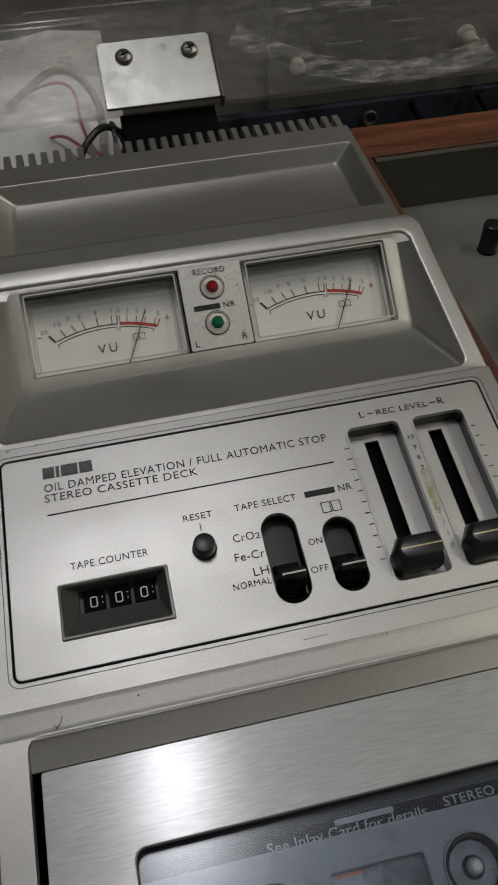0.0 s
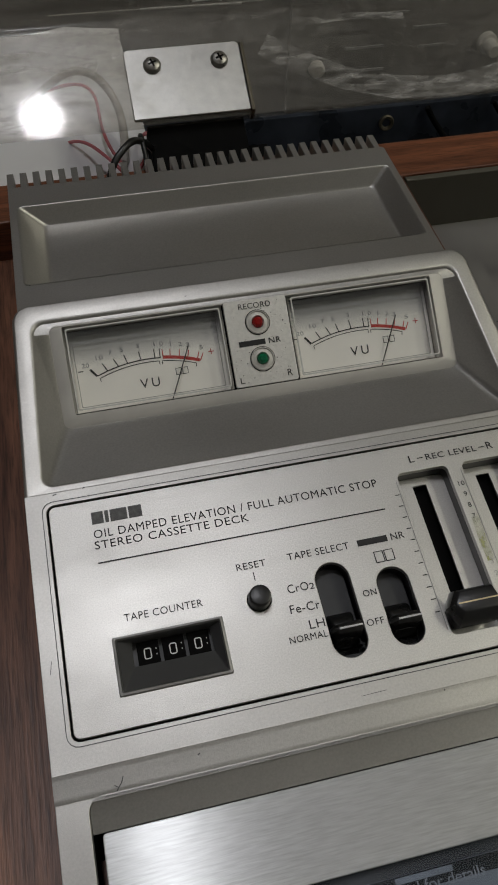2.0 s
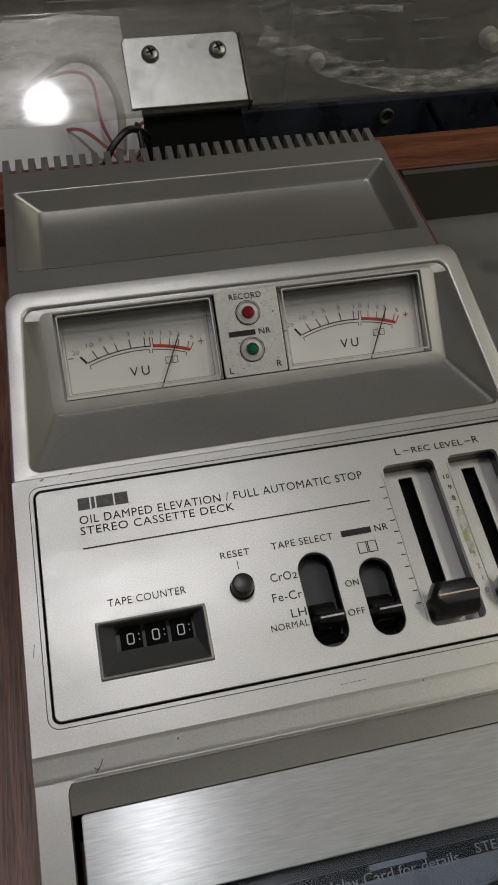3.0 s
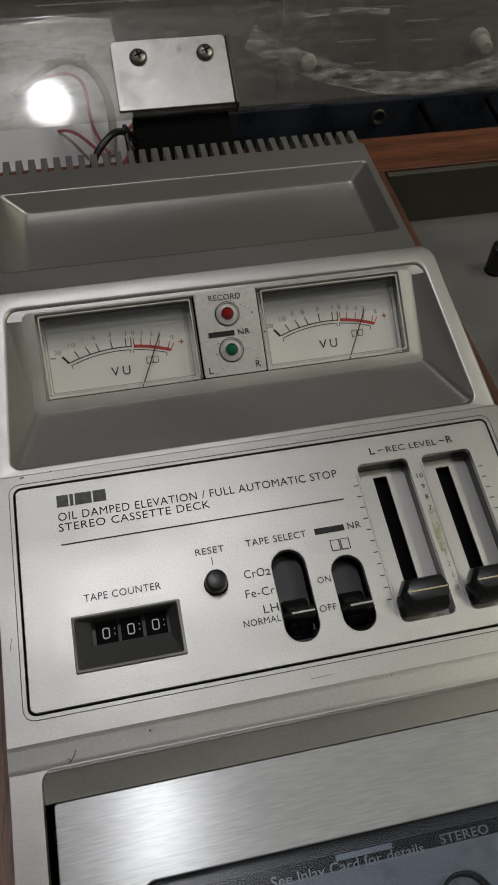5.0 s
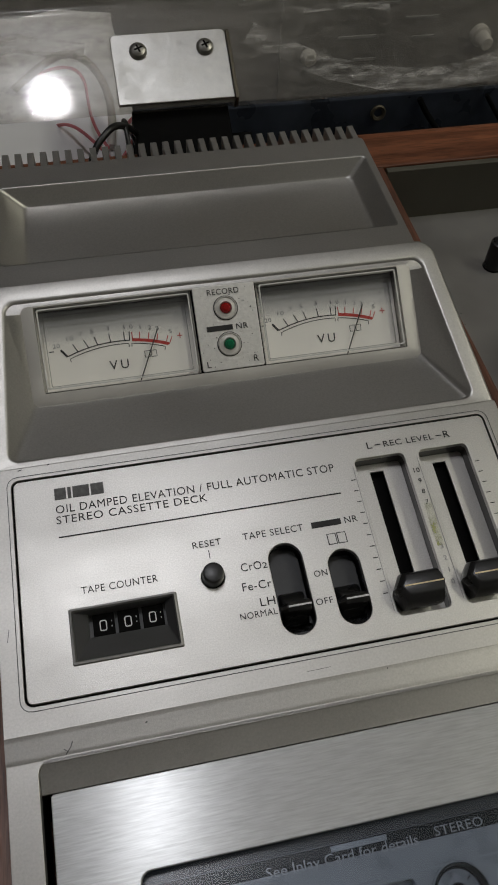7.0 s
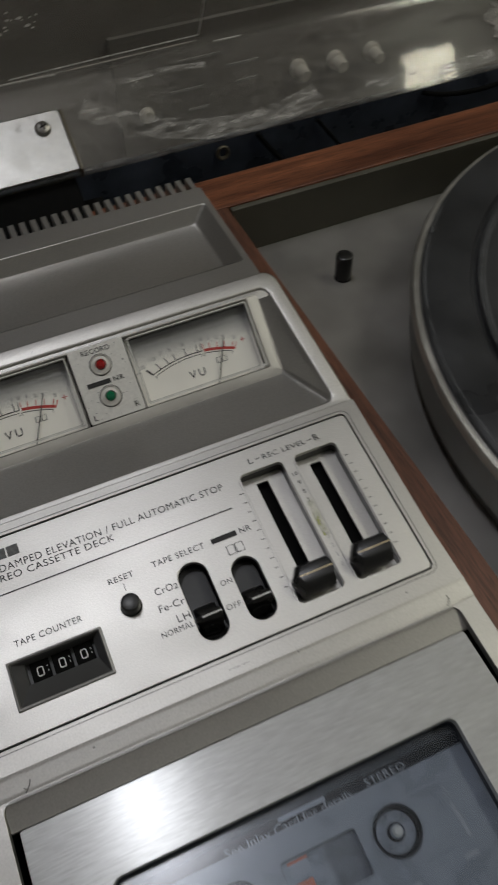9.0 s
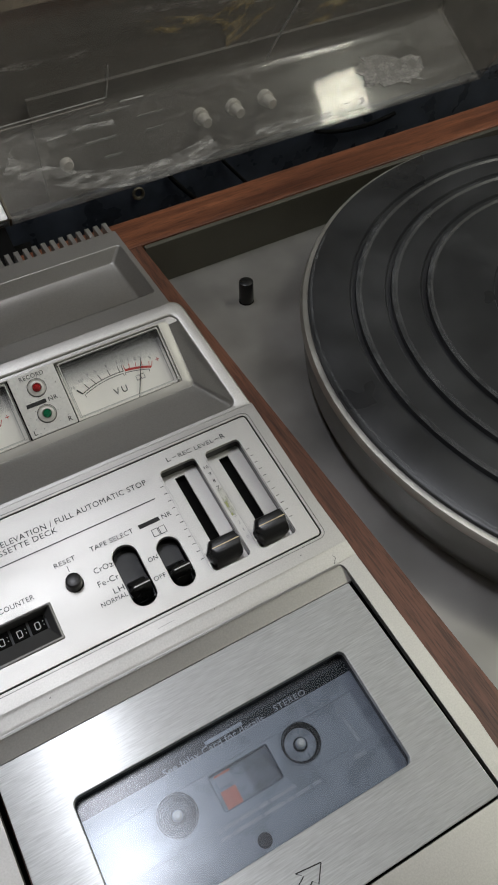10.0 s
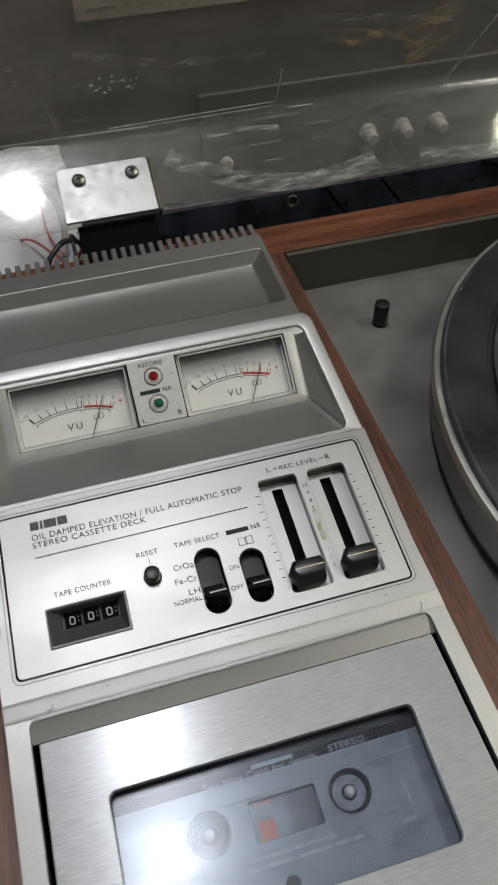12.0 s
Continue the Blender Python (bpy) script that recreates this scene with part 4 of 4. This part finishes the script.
part("arrow_mark", stroke([(0.0750, -0.0862), (0.0672, -0.0852), (0.0690, -0.0868), (0.0615, -0.0905), (0.0640, -0.0925), (0.0705, -0.0890), (0.0716, -0.0905), (0.0750, -0.0862)], 0.00035, 0.0001), INK, door, "black outlined arrow", smooth=False)

# cassette in the door
cassette = thing("compact_cassette", "grey see-through compact cassette lying under the door window", "cassette", SLANT @ pose(0.0667, -0.0558, -0.0157, -2.5))
hubs = [ring(-0.02125, 0, 0.0064, 32), ring(0.02125, 0, 0.0064, 32)]
part("shell", plate([rr(-0.0502, -0.0410, 0.0502, 0.0150, 0.002), rr(-0.0085, -0.0060, 0.0115, 0.0050, 0.0008)] + hubs, 0.0022, CASSETTE, 0.0004), CASSETTE, cassette, "grey shell", m=pose(0, 0, 0.0087))
part("inner_shell", block(-0.0500, -0.0408, 0.0, 0.0500, 0.0148, 0.0060), CASSETTE_DARK, cassette)
part("tape_pack", turned([(0.019, 0.0061), (0.019, 0.0066)], 40), CASSETTE_MID, cassette, m=pose(0.02125, 0, 0))
part("card_strip", block(-0.0072, -0.0058, 0.0062, -0.0022, -0.0004, 0.0070), ORANGE, cassette, "orange-red card behind the window")
part("card_strip", block(-0.0068, 0.0006, 0.0062, -0.0018, 0.0040, 0.0069), CARD_GREY, cassette, "pale grey card behind the window")
part("card_strip", block(-0.0070, 0.0040, 0.0062, -0.0016, 0.0046, 0.0069), ORANGE, cassette)
part("tape_view", block(-0.0085, -0.0062, 0.0062, 0.0117, 0.0052, 0.0066), CASSETTE_MID, cassette, "grey tape seen through the window")
for x in (-0.02125, 0.02125):
    reel = part("reel_hub", loft([at_z(ring(0, 0, r, 32), z) for r, z in ((0.0066, 0.0074), (0.0063, 0.0090), (0.0059, 0.0090), (0.0056, 0.0070), (0.0044, 0.0062), (0.0042, 0.0054), (0.0026, 0.0054), (0.0022, 0.0072), (0.0016, 0.0076))], False, True), CASSETTE_DARK, cassette, "dark ringed reel hub", m=pose(x, 0, 0))
    part("hub_edge", loft([at_z(ring(0, 0, r, 32), z) for r, z in ((0.0066, 0.0087), (0.0066, 0.0091), (0.0063, 0.0091), (0.0062, 0.0088))], False, False), CASSETTE_MID, reel, "grey ring round the hub hole")
    part("spindle_collar", turned([(0.0017, 0.0070), (0.0017, 0.0082), (0.0014, 0.0084)], 20), CASSETTE, reel, "grey spindle collar")
    part("spindle_tip", turned([(0.0013, 0.0078), (0.0013, 0.0090), (0.0008, 0.0095)], 16), WHITE_PLASTIC, reel, "pale spindle tip")
    for k in range(6):
        part("tooth", block(-0.0004, 0.0034, 0.0054, 0.0004, 0.0048, 0.0066, 0.0002), CASSETTE_DARK, reel, m=pose(0, 0, 0, 0, 0, 60 * k + 12))
zc = 0.00885
letters("See Inlay Card for details", -0.0200, 0.0148, 0.0112, 0.0021, zc, PALE_INK, cassette, 1.0)
letters("STEREO", 0.0190, 0.0305, 0.0120, 0.0019, zc, PALE_INK, cassette)
letters("A", 0.0355, 0.0382, 0.0010, 0.0034, zc, PALE_INK, cassette)
bar(-0.0050, 0.0134, 0.0080, 0.0146, zc, CASSETTE_MID, cassette, "product_mark")
part("ridge", block(-0.0502, 0.0060, 0.0086, 0.0502, 0.0064, 0.0090), CASSETTE, cassette)
part("ridge", block(-0.0502, -0.0090, 0.0086, 0.0502, -0.0086, 0.0090), CASSETTE, cassette)
for y, words in ((-0.0103, (0.0012, 0.0045, 0.0055, 0.003, 0.0085)), (-0.0127, (0.003, 0.0095, 0.007, 0.002, 0.005, 0.003))):
    x = -0.0130
    for w in words:
        bar(x, y, x + w, y + 0.0010, zc, PALE_INK, cassette)
        x += w + 0.0009
part("direction_arrow", stroke([(0.0368, 0.0002), (0.0372, -0.0040), (0.0374, -0.0082)], 0.0009, zc), PALE_INK, cassette, smooth=False)
bar(0.0335, -0.0125, 0.0375, -0.0112, zc, PALE_INK, cassette)
# Thin dark strip laid over the shell's last 3 mm.
part("dark_strip", block(-0.0498, 0.0117, 0.0084, 0.0498, 0.0149, 0.00875), CASSETTE_DARK, cassette, "dark strip laid along the shell's back edge", smooth=False)
part("guide_hole", turned([(0.0022, 0.0085), (0.0022, 0.0089), (0.0014, 0.0089)], 20), CASSETTE_DARK, cassette, m=pose(-0.002, -0.0182, 0))

# rear cover with tray and vent comb, level
rear = thing("rear_housing", "satin grey rear housing with a sunken tray and a vent comb", "deck housing", pose(0, 0, 0.0186))
RX0, RX1, RY0, RY1 = -0.0022, 0.1285, 0.1145, 0.1842
TOP = [rr(RX0, RY0, RX1, 0.1762, 0.0012)]
tray_out = rr(0.0004, 0.1270, 0.1262, 0.1652, 0.0016, 6)
tray_rows = [at_z(rr(0.0004 + d * 0.95, 0.1270 + d * 0.5, 0.1262 - d * 0.70, 0.1652 - d * 0.42, 0.0016, 6), z)
             for d, z in ((0.0, 0.0), (0.0003, -0.0001), (0.0008, -0.0005), (0.0066, -0.0048), (0.0072, -0.0053), (0.0080, -0.0057), (0.0090, -0.0058))]
part("top", plate([TOP[0], tray_out], 0.003, SILVER, 0.0002), SILVER, rear, "satin grey top", smooth=False)
part("tray", loft(tray_rows, False, True), SILVER, rear, "sunken tray")
part("side", loft([at_z(rr(RX0, RY0, RX1, 0.1765, 0.0012), -0.0012), at_z(rr(RX0 - 0.0006, RY0 - 0.0006, RX1 + 0.0006, 0.1765, 0.0012), -0.040)], False, False), SILVER, rear)
part("rear_block", block(RX0 + 0.001, 0.155, -0.04, RX1 - 0.001, 0.1762, -0.010), MATT_BLACK, rear)
PITCH = 0.00424
for k in range(31):
    x = RX0 + k * PITCH
    part("vent_tooth", block(x, 0.1755, -0.018, x + 0.0022, RY1, 0.0, 0.0003), SILVER, rear, smooth=False)

# ---- dust cover ----
cover = thing("dust_cover", "scuffed smoked acrylic dust cover, propped open on a hinge", "dust cover", pose(0, 0.2140, 0.0096, 30))
bend = [(0.0465 + 0.0055 * math.sin(radians(a)), 0.0055 - 0.0055 * math.cos(radians(a))) for a in range(0, 91, 10)]
bend_out = [(0.0465 + 0.0085 * math.sin(radians(a)), 0.0055 - 0.0085 * math.cos(radians(a))) for a in range(0, 91, 10)]
outline = [(0.0040, 0.0), (0.0462, 0.0)] + bend + [(0.0520, 0.0058), (0.0520, 0.34), (0.0550, 0.34), (0.0550, 0.0058)] + bend_out[::-1] + [(0.0462, -0.0030), (0.0040, -0.0030)]
shell = part("shell", loft([[(x, y, z) for y, z in outline] for x in (-0.30, 0.378)], True, True), SMOKE, cover, "bent smoked acrylic sheet")
side_sheet = part("side_sheet", block(0.3783, 0.0040, -0.0030, 0.3813, 0.0550, 0.34), SMOKE, cover, "smoked acrylic side of the cover", smooth=False)
for sheet_part in (shell, side_sheet):
    sheet_part.visible_shadow = False
bracket = part("hinge_plate", plate([rr_fb(0.0452, 0.0050, 0.0902, 0.0335, 0.0022, 0.0006)], 0.0016, STEEL, 0.0003), STEEL, cover, "zinc-plated hinge plate", m=pose(0, 0, 0.0018))
for x in (0.0554, 0.0814):
    s = part("screw", turned([(0.0034, 0.0), (0.0034, 0.0006), (0.0028, 0.0016), (0.0014, 0.0022)], 24), SCREW, bracket, "cross-head screw", m=pose(x, 0.0262, 0))
    for a in (20, 110):
        part("screw_slot", block(-0.0016, -0.00035, 0.0016, 0.0016, 0.00035, 0.00226), MATT_BLACK, s, m=pose(0, 0, 0, 0, 0, a))
part("side_flange", block(0.0903, 0.0042, -0.0060, 0.0916, 0.0325, 0.0010, 0.0003), DULL_BRASS, bracket, "dull brown folded side")
part("hinge_arm", block(0.0500, -0.0220, -0.030, 0.0880, 0.0060, -0.0040, 0.001), MATT_BLACK, cover, "black hinge arm")
part("hinge_body", block(0.0530, -0.0180, -0.050, 0.0980, -0.0010, -0.014, 0.001), MATT_BLACK, cover)
# White specks stand in for a cluster of glints on the acrylic.
GLINT = surface("white_glint", (0.75, 0.74, 0.72), 0.5, 0.0, 0.1, 300, 900, 0.1)
part("glint_speck", flecks(18, 0.068, 0.030, 0.090, 0.043, 0.0012, 0.0, 12), GLINT, cover, "white specks painted as glints on the acrylic", m=Matrix(((1, 0, 0, 0), (0, 0, -1, 0.0497), (0, 1, 0, 0), (0, 0, 0, 1))), smooth=False)
SCRATCH = surface("pale_scratch", (0.55, 0.54, 0.52), 0.6, 0.0, 0.3, 300, 900, 0.1)
for pts, r in (([(0.2555, 0.0496, 0.003), (0.2590, 0.0496, 0.025), (0.2640, 0.0496, 0.048), (0.2700, 0.0496, 0.072)], 0.00045), ([(0.160, 0.0496, 0.006), (0.1605, 0.0496, 0.018), (0.1595, 0.0496, 0.030)], 0.0003),
               ([(0.075, 0.0497, 0.004), (0.12, 0.0497, 0.0055), (0.160, 0.0497, 0.006)], 0.00025), ([(0.055, 0.0508, 0.0003), (0.075, 0.0505, 0.0004), (0.095, 0.0500, 0.0003)], 0.0004), ([(0.168, 0.0490, 0.0003), (0.181, 0.0488, 0.0003)], 0.0004)):
    me = tube(pts, r)
    me.materials.clear()
    me.materials.append(SCRATCH)
    part("scratch", me, SCRATCH, cover, "pale scratch in the acrylic")
part("bend_scratch", stroke([(0.02, 0.0512), (0.10, 0.0508), (0.16, 0.0514)], 0.0005, 0.0002), TAPE, cover, "pale scratch along the bend", smooth=False)

# ---- behind the plinth ----
backboard = thing("backboard", "dark brown board standing behind the music centre", "board", pose(0, 0.325, -0.085))
part("board", block(-0.75, 0.0, 0.0, 0.95, 0.018, 0.75), DARK_BOARD, backboard)


def curled_sheet(x0, x1, nx=24):
    """Paper that lies flat, then climbs the board behind with a soft, uneven curl."""
    bm = bmesh.new()
    rows = []
    for i in range(nx + 1):
        x = x0 + (x1 - x0) * i / nx
        row = []
        for j in range(19):
            t = j / 18
            y = 0.2140 + min(t, 0.7) / 0.7 * 0.096
            z = 0.001
            if t > 0.7:
                a = (t - 0.7) / 0.3
                y, z = 0.3100 + 0.010 * math.sin(a * 1.5), 0.001 + 0.022 * a ** 1.4
            w = noise.noise((x * 30, t * 4, 0.3)) * 0.014 * t ** 0.7
            row.append(bm.verts.new((x + w * 0.6, y - abs(w) * 0.6, z + max(w, -0.0008))))
        rows.append(row)
    for a, b in zip(rows, rows[1:]):
        for j in range(18):
            bm.faces.new((a[j], b[j], b[j + 1], a[j + 1]))
    return bm


paper_box = thing("cardboard_box", "pale cardboard box behind the deck under the paper", "box", pose(-0.1135, 0.268, -0.085))
part("carton", block(-0.166, -0.053, 0.0, 0.166, 0.055, 0.0628, 0.001), PAPER, paper_box)
sheet = thing("paper_sheet", "creased white paper sheet lying on a box behind the deck", "paper", pose(0, 0, -0.021))
so = part("sheet", curled_sheet(-0.28, 0.053), PAPER, sheet)
so.modifiers.new("thickness", "SOLIDIFY").thickness = 0.0004
for pts, r, mtl, nm, lb in ((((0.0285, 0.180, 0.002), (0.0320, 0.189, 0.0135), (0.0375, 0.1935, 0.0165), (0.0427, 0.1985, 0.0190), (0.052, 0.214, 0.004), (0.057, 0.235, -0.02), (0.060, 0.26, -0.041)), 0.0013, BLACK, "black_cable", "thin black cable hanging behind the vents"),
                            (((0.046, 0.190, 0.004), (0.0465, 0.200, 0.0135), (0.0450, 0.206, 0.0150), (0.047, 0.214, 0.010), (0.054, 0.230, -0.02), (0.058, 0.255, -0.042)), 0.0009, BLACK, "black_cable", "thin black cable hanging behind the vents"),
                            (((0.018, 0.262, -0.020), (0.0248, 0.2499, -0.010), (0.033, 0.2353, -0.010), (0.039, 0.226, -0.012), (0.045, 0.222, -0.020)), 0.0007, PINK, "pink_wire", "thin pink wire above the paper"),
                            (((0.050, 0.262, -0.022), (0.0533, 0.2512, -0.010), (0.0533, 0.2434, -0.010), (0.050, 0.236, -0.016), (0.044, 0.230, -0.018)), 0.0008, PINK, "pink_wire", "thin pink wire above the paper")):
    me = tube(pts, r)
    me.materials.clear()
    me.materials.append(mtl)
    tagged(new(nm, me), lb, "cable")

for pts, r, mtl, nm, lb in ((((0.012, 0.300, -0.016), (0.020, 0.285, -0.006), (0.030, 0.280, -0.002), (0.036, 0.268, -0.004), (0.033, 0.250, -0.012), (0.040, 0.238, -0.017)), 0.0007, PINK, "pink_wire", "thin pink wire looping over the paper"),
                            (((0.002, 0.290, -0.017), (0.016, 0.292, -0.008), (0.026, 0.292, -0.001), (0.040, 0.286, -0.004), (0.046, 0.262, -0.012), (0.041, 0.240, -0.018)), 0.0018, WHITE_PLASTIC, "white_cable", "pale white cable lying on the paper")):
    me = tube(pts, r)
    me.materials.clear()
    me.materials.append(mtl)
    tagged(new(nm, me), lb, "cable")

jacks = thing("jack_panel", "dark panel with three pale plugs behind the dust cover", "jack panel", pose(0, 0.325, 0))
part("plate", block(0.135, -0.004, -0.051, 0.46, -0.0005, 0.015), DARK_BOARD, jacks)
for x in (0.243, 0.267, 0.291):
    p = part("plug", turned([(0.0052, 0), (0.0052, 0.004), (0.0038, 0.0045), (0.0036, 0.011), (0.0030, 0.012)], 20), WHITE_PLASTIC, jacks, "pale plastic plug", m=pose(x, -0.004, -0.022, 90, 0, 0))
for x, z, w in ((0.165, -0.02, 0.02), (0.20, -0.012, 0.018), (0.205, -0.022, 0.012), (0.175, -0.032, 0.012), (0.17, -0.004, 0.026)):
    part("printed_bar", block(x, -0.0046, z, x + w, -0.004, z + 0.0012), GREY_INK, jacks)
part("lower_panel", block(0.056, -0.0075, -0.085, 0.60, -0.0005, -0.0515, 0.001), NAVY, jacks, "blue-black glossy lower panel")
part("button", turned([(0.0042, 0), (0.0040, 0.003), (0.0030, 0.0042)], 20), WHITE_PLASTIC, jacks, "pale round button", m=pose(0.150, -0.004, -0.028, 90, 0, 0))

rear_plate = thing("maker_plate", "pale beige-grey plate with small print on the dark board", "plate", pose(0, 0.325, 0))
part("plate", block(0.073, -0.0030, 0.0630, 0.300, 0.0, 0.165, 0.0005), BEIGE, rear_plate)
for name_x, name_w in ((0.0790, 0.0045), (0.0850, 0.0095)):
    part("printed_bar", block(name_x, -0.0034, 0.0672, name_x + name_w, -0.0030, 0.0690), GREY_INK, rear_plate)
words = letters("IN JAPAN", 0.0, 0.0260, 0.0, 0.0024, 0.0, GREY_INK, rear_plate)
words.matrix_basis = pose(0.0970, -0.0033, 0.0670, 90)
for pts, r in ((((0.215, 0.3155, -0.053), (0.222, 0.3140, -0.066), (0.236, 0.3120, -0.078), (0.240, 0.300, -0.0835)), 0.0016), (((0.255, 0.3155, -0.054), (0.262, 0.3145, -0.064), (0.274, 0.3125, -0.076), (0.276, 0.300, -0.0835)), 0.0012), (((0.330, 0.3155, -0.0545), (0.345, 0.3140, -0.060), (0.372, 0.3135, -0.064), (0.40, 0.3155, -0.060)), 0.0016)):
    me = tube(pts, r)
    me.materials.clear()
    me.materials.append(MATT_BLACK)
    tagged(new("black_cable", me), "thin black cable against the blue-black panel", "cable")

def ragged(name, label, x, z, w, h, seed, material, y=0.3195, lean=0.0, place=None):
    """A thin scrap with a torn outline, upright on the panel."""
    rnd = random.Random(seed)
    pts = []
    for i in range(30):
        a = 2 * math.pi * i / 30
        k = 0.72 + 0.4 * rnd.random()
        pts.append((w / 2 * math.copysign(abs(math.cos(a)) ** 0.6, math.cos(a)) * k, h / 2 * math.copysign(abs(math.sin(a)) ** 0.6, math.sin(a)) * k))
    ob = new(name, plate([pts], 0.0006, material, 0.0001))
    ob.matrix_basis = (pose(x, y, z, 90, 0, 0) if place is None else place) @ pose(0, 0, 0, 0, 0, lean)
    tagged(ob, label, "scrap", "scraps on the panel")


smear = mottled("pale_smear", (0.7, 0.68, 0.65), 0.70, 260, (0.25, 1, 1), 0.42, 0.72)
TAPE_FILM = mottled("tape_film", (0.5, 0.48, 0.45), 0.75, 160, (0.7, 1, 1), 0.30, 0.70)
GOLD_FILM = mottled("gold_film", (0.80, 0.66, 0.38), 0.9, 130, (0.35, 1, 1), 0.46, 0.62)
# Dust smears along the cover's back wall.
for pts, w in (([(0.100, 0.032), (0.112, 0.024), (0.130, 0.015), (0.150, 0.009), (0.172, 0.007), (0.190, 0.009), (0.206, 0.013)], 0.010), ([(0.118, 0.040), (0.140, 0.041), (0.160, 0.039)], 0.003), ([(0.230, 0.012), (0.262, 0.008), (0.300, 0.010)], 0.006), ([(-0.02, 0.030), (0.01, 0.034), (0.035, 0.028)], 0.008)):
    o = part("pale_smear", stroke(pts, w, 0.0003), smear, cover, "whitish smear on the acrylic", smooth=False)
    o.visible_shadow = False
# Pale mottled strokes on the cover's upright sheet.
for pts, w in (([(0.034, 0.082), (0.038, 0.070), (0.043, 0.056)], 0.0045), ([(0.047, 0.056), (0.050, 0.044), (0.052, 0.032)], 0.0030), ([(0.100, 0.020), (0.124, 0.024), (0.146, 0.027)], 0.0035), ([(0.062, 0.086), (0.105, 0.072), (0.150, 0.070)], 0.0060), ([(0.170, 0.090), (0.215, 0.082), (0.250, 0.076)], 0.0050)):
    o = part("pale_smear", stroke(pts, w, 0.0), smear, cover, "whitish smear on the acrylic", m=Matrix(((1, 0, 0, 0), (0, 0, -1, 0.0517), (0, 1, 0, -0.030), (0, 0, 0, 1))), smooth=False)
    o.visible_shadow = False
ragged("tape_scrap", "torn grey tape residue on the dust cover", 0, 0, 0.046, 0.020, 5, TAPE_FILM, lean=-12, place=cover.matrix_basis @ pose(0.324, 0.0235, 0.0007))
# Mottled gold-yellow patches with ragged outlines on the board.
ragged("gold_patch", "ragged gold-yellow patch on the dark board", 0.236, 0.0345, 0.074, 0.010, 8, GOLD_FILM, 0.3235, -8)
ragged("gold_patch", "ragged gold-yellow patch on the dark board", 0.279, 0.0335, 0.046, 0.026, 9, GOLD_FILM, 0.3235, 24)
ragged("gold_patch", "ragged gold-yellow patch on the dark board", 0.343, 0.0205, 0.050, 0.015, 10, GOLD_FILM, 0.3235, 12)
eyelet = new("eyelet", mesh_from(loft([at_z(ring(0, 0, r, 20), z) for r, z in ((0.0044, 0), (0.0044, 0.001), (0.0037, 0.0016), (0.0026, 0.0012), (0.0022, 0.0))], False, False), DULL_BRASS, True))
eyelet.matrix_basis = pose(0.1925, 0.3170, -0.0605, 80)
tagged(eyelet, "small metal eyelet on the dark panel", "eyelet")
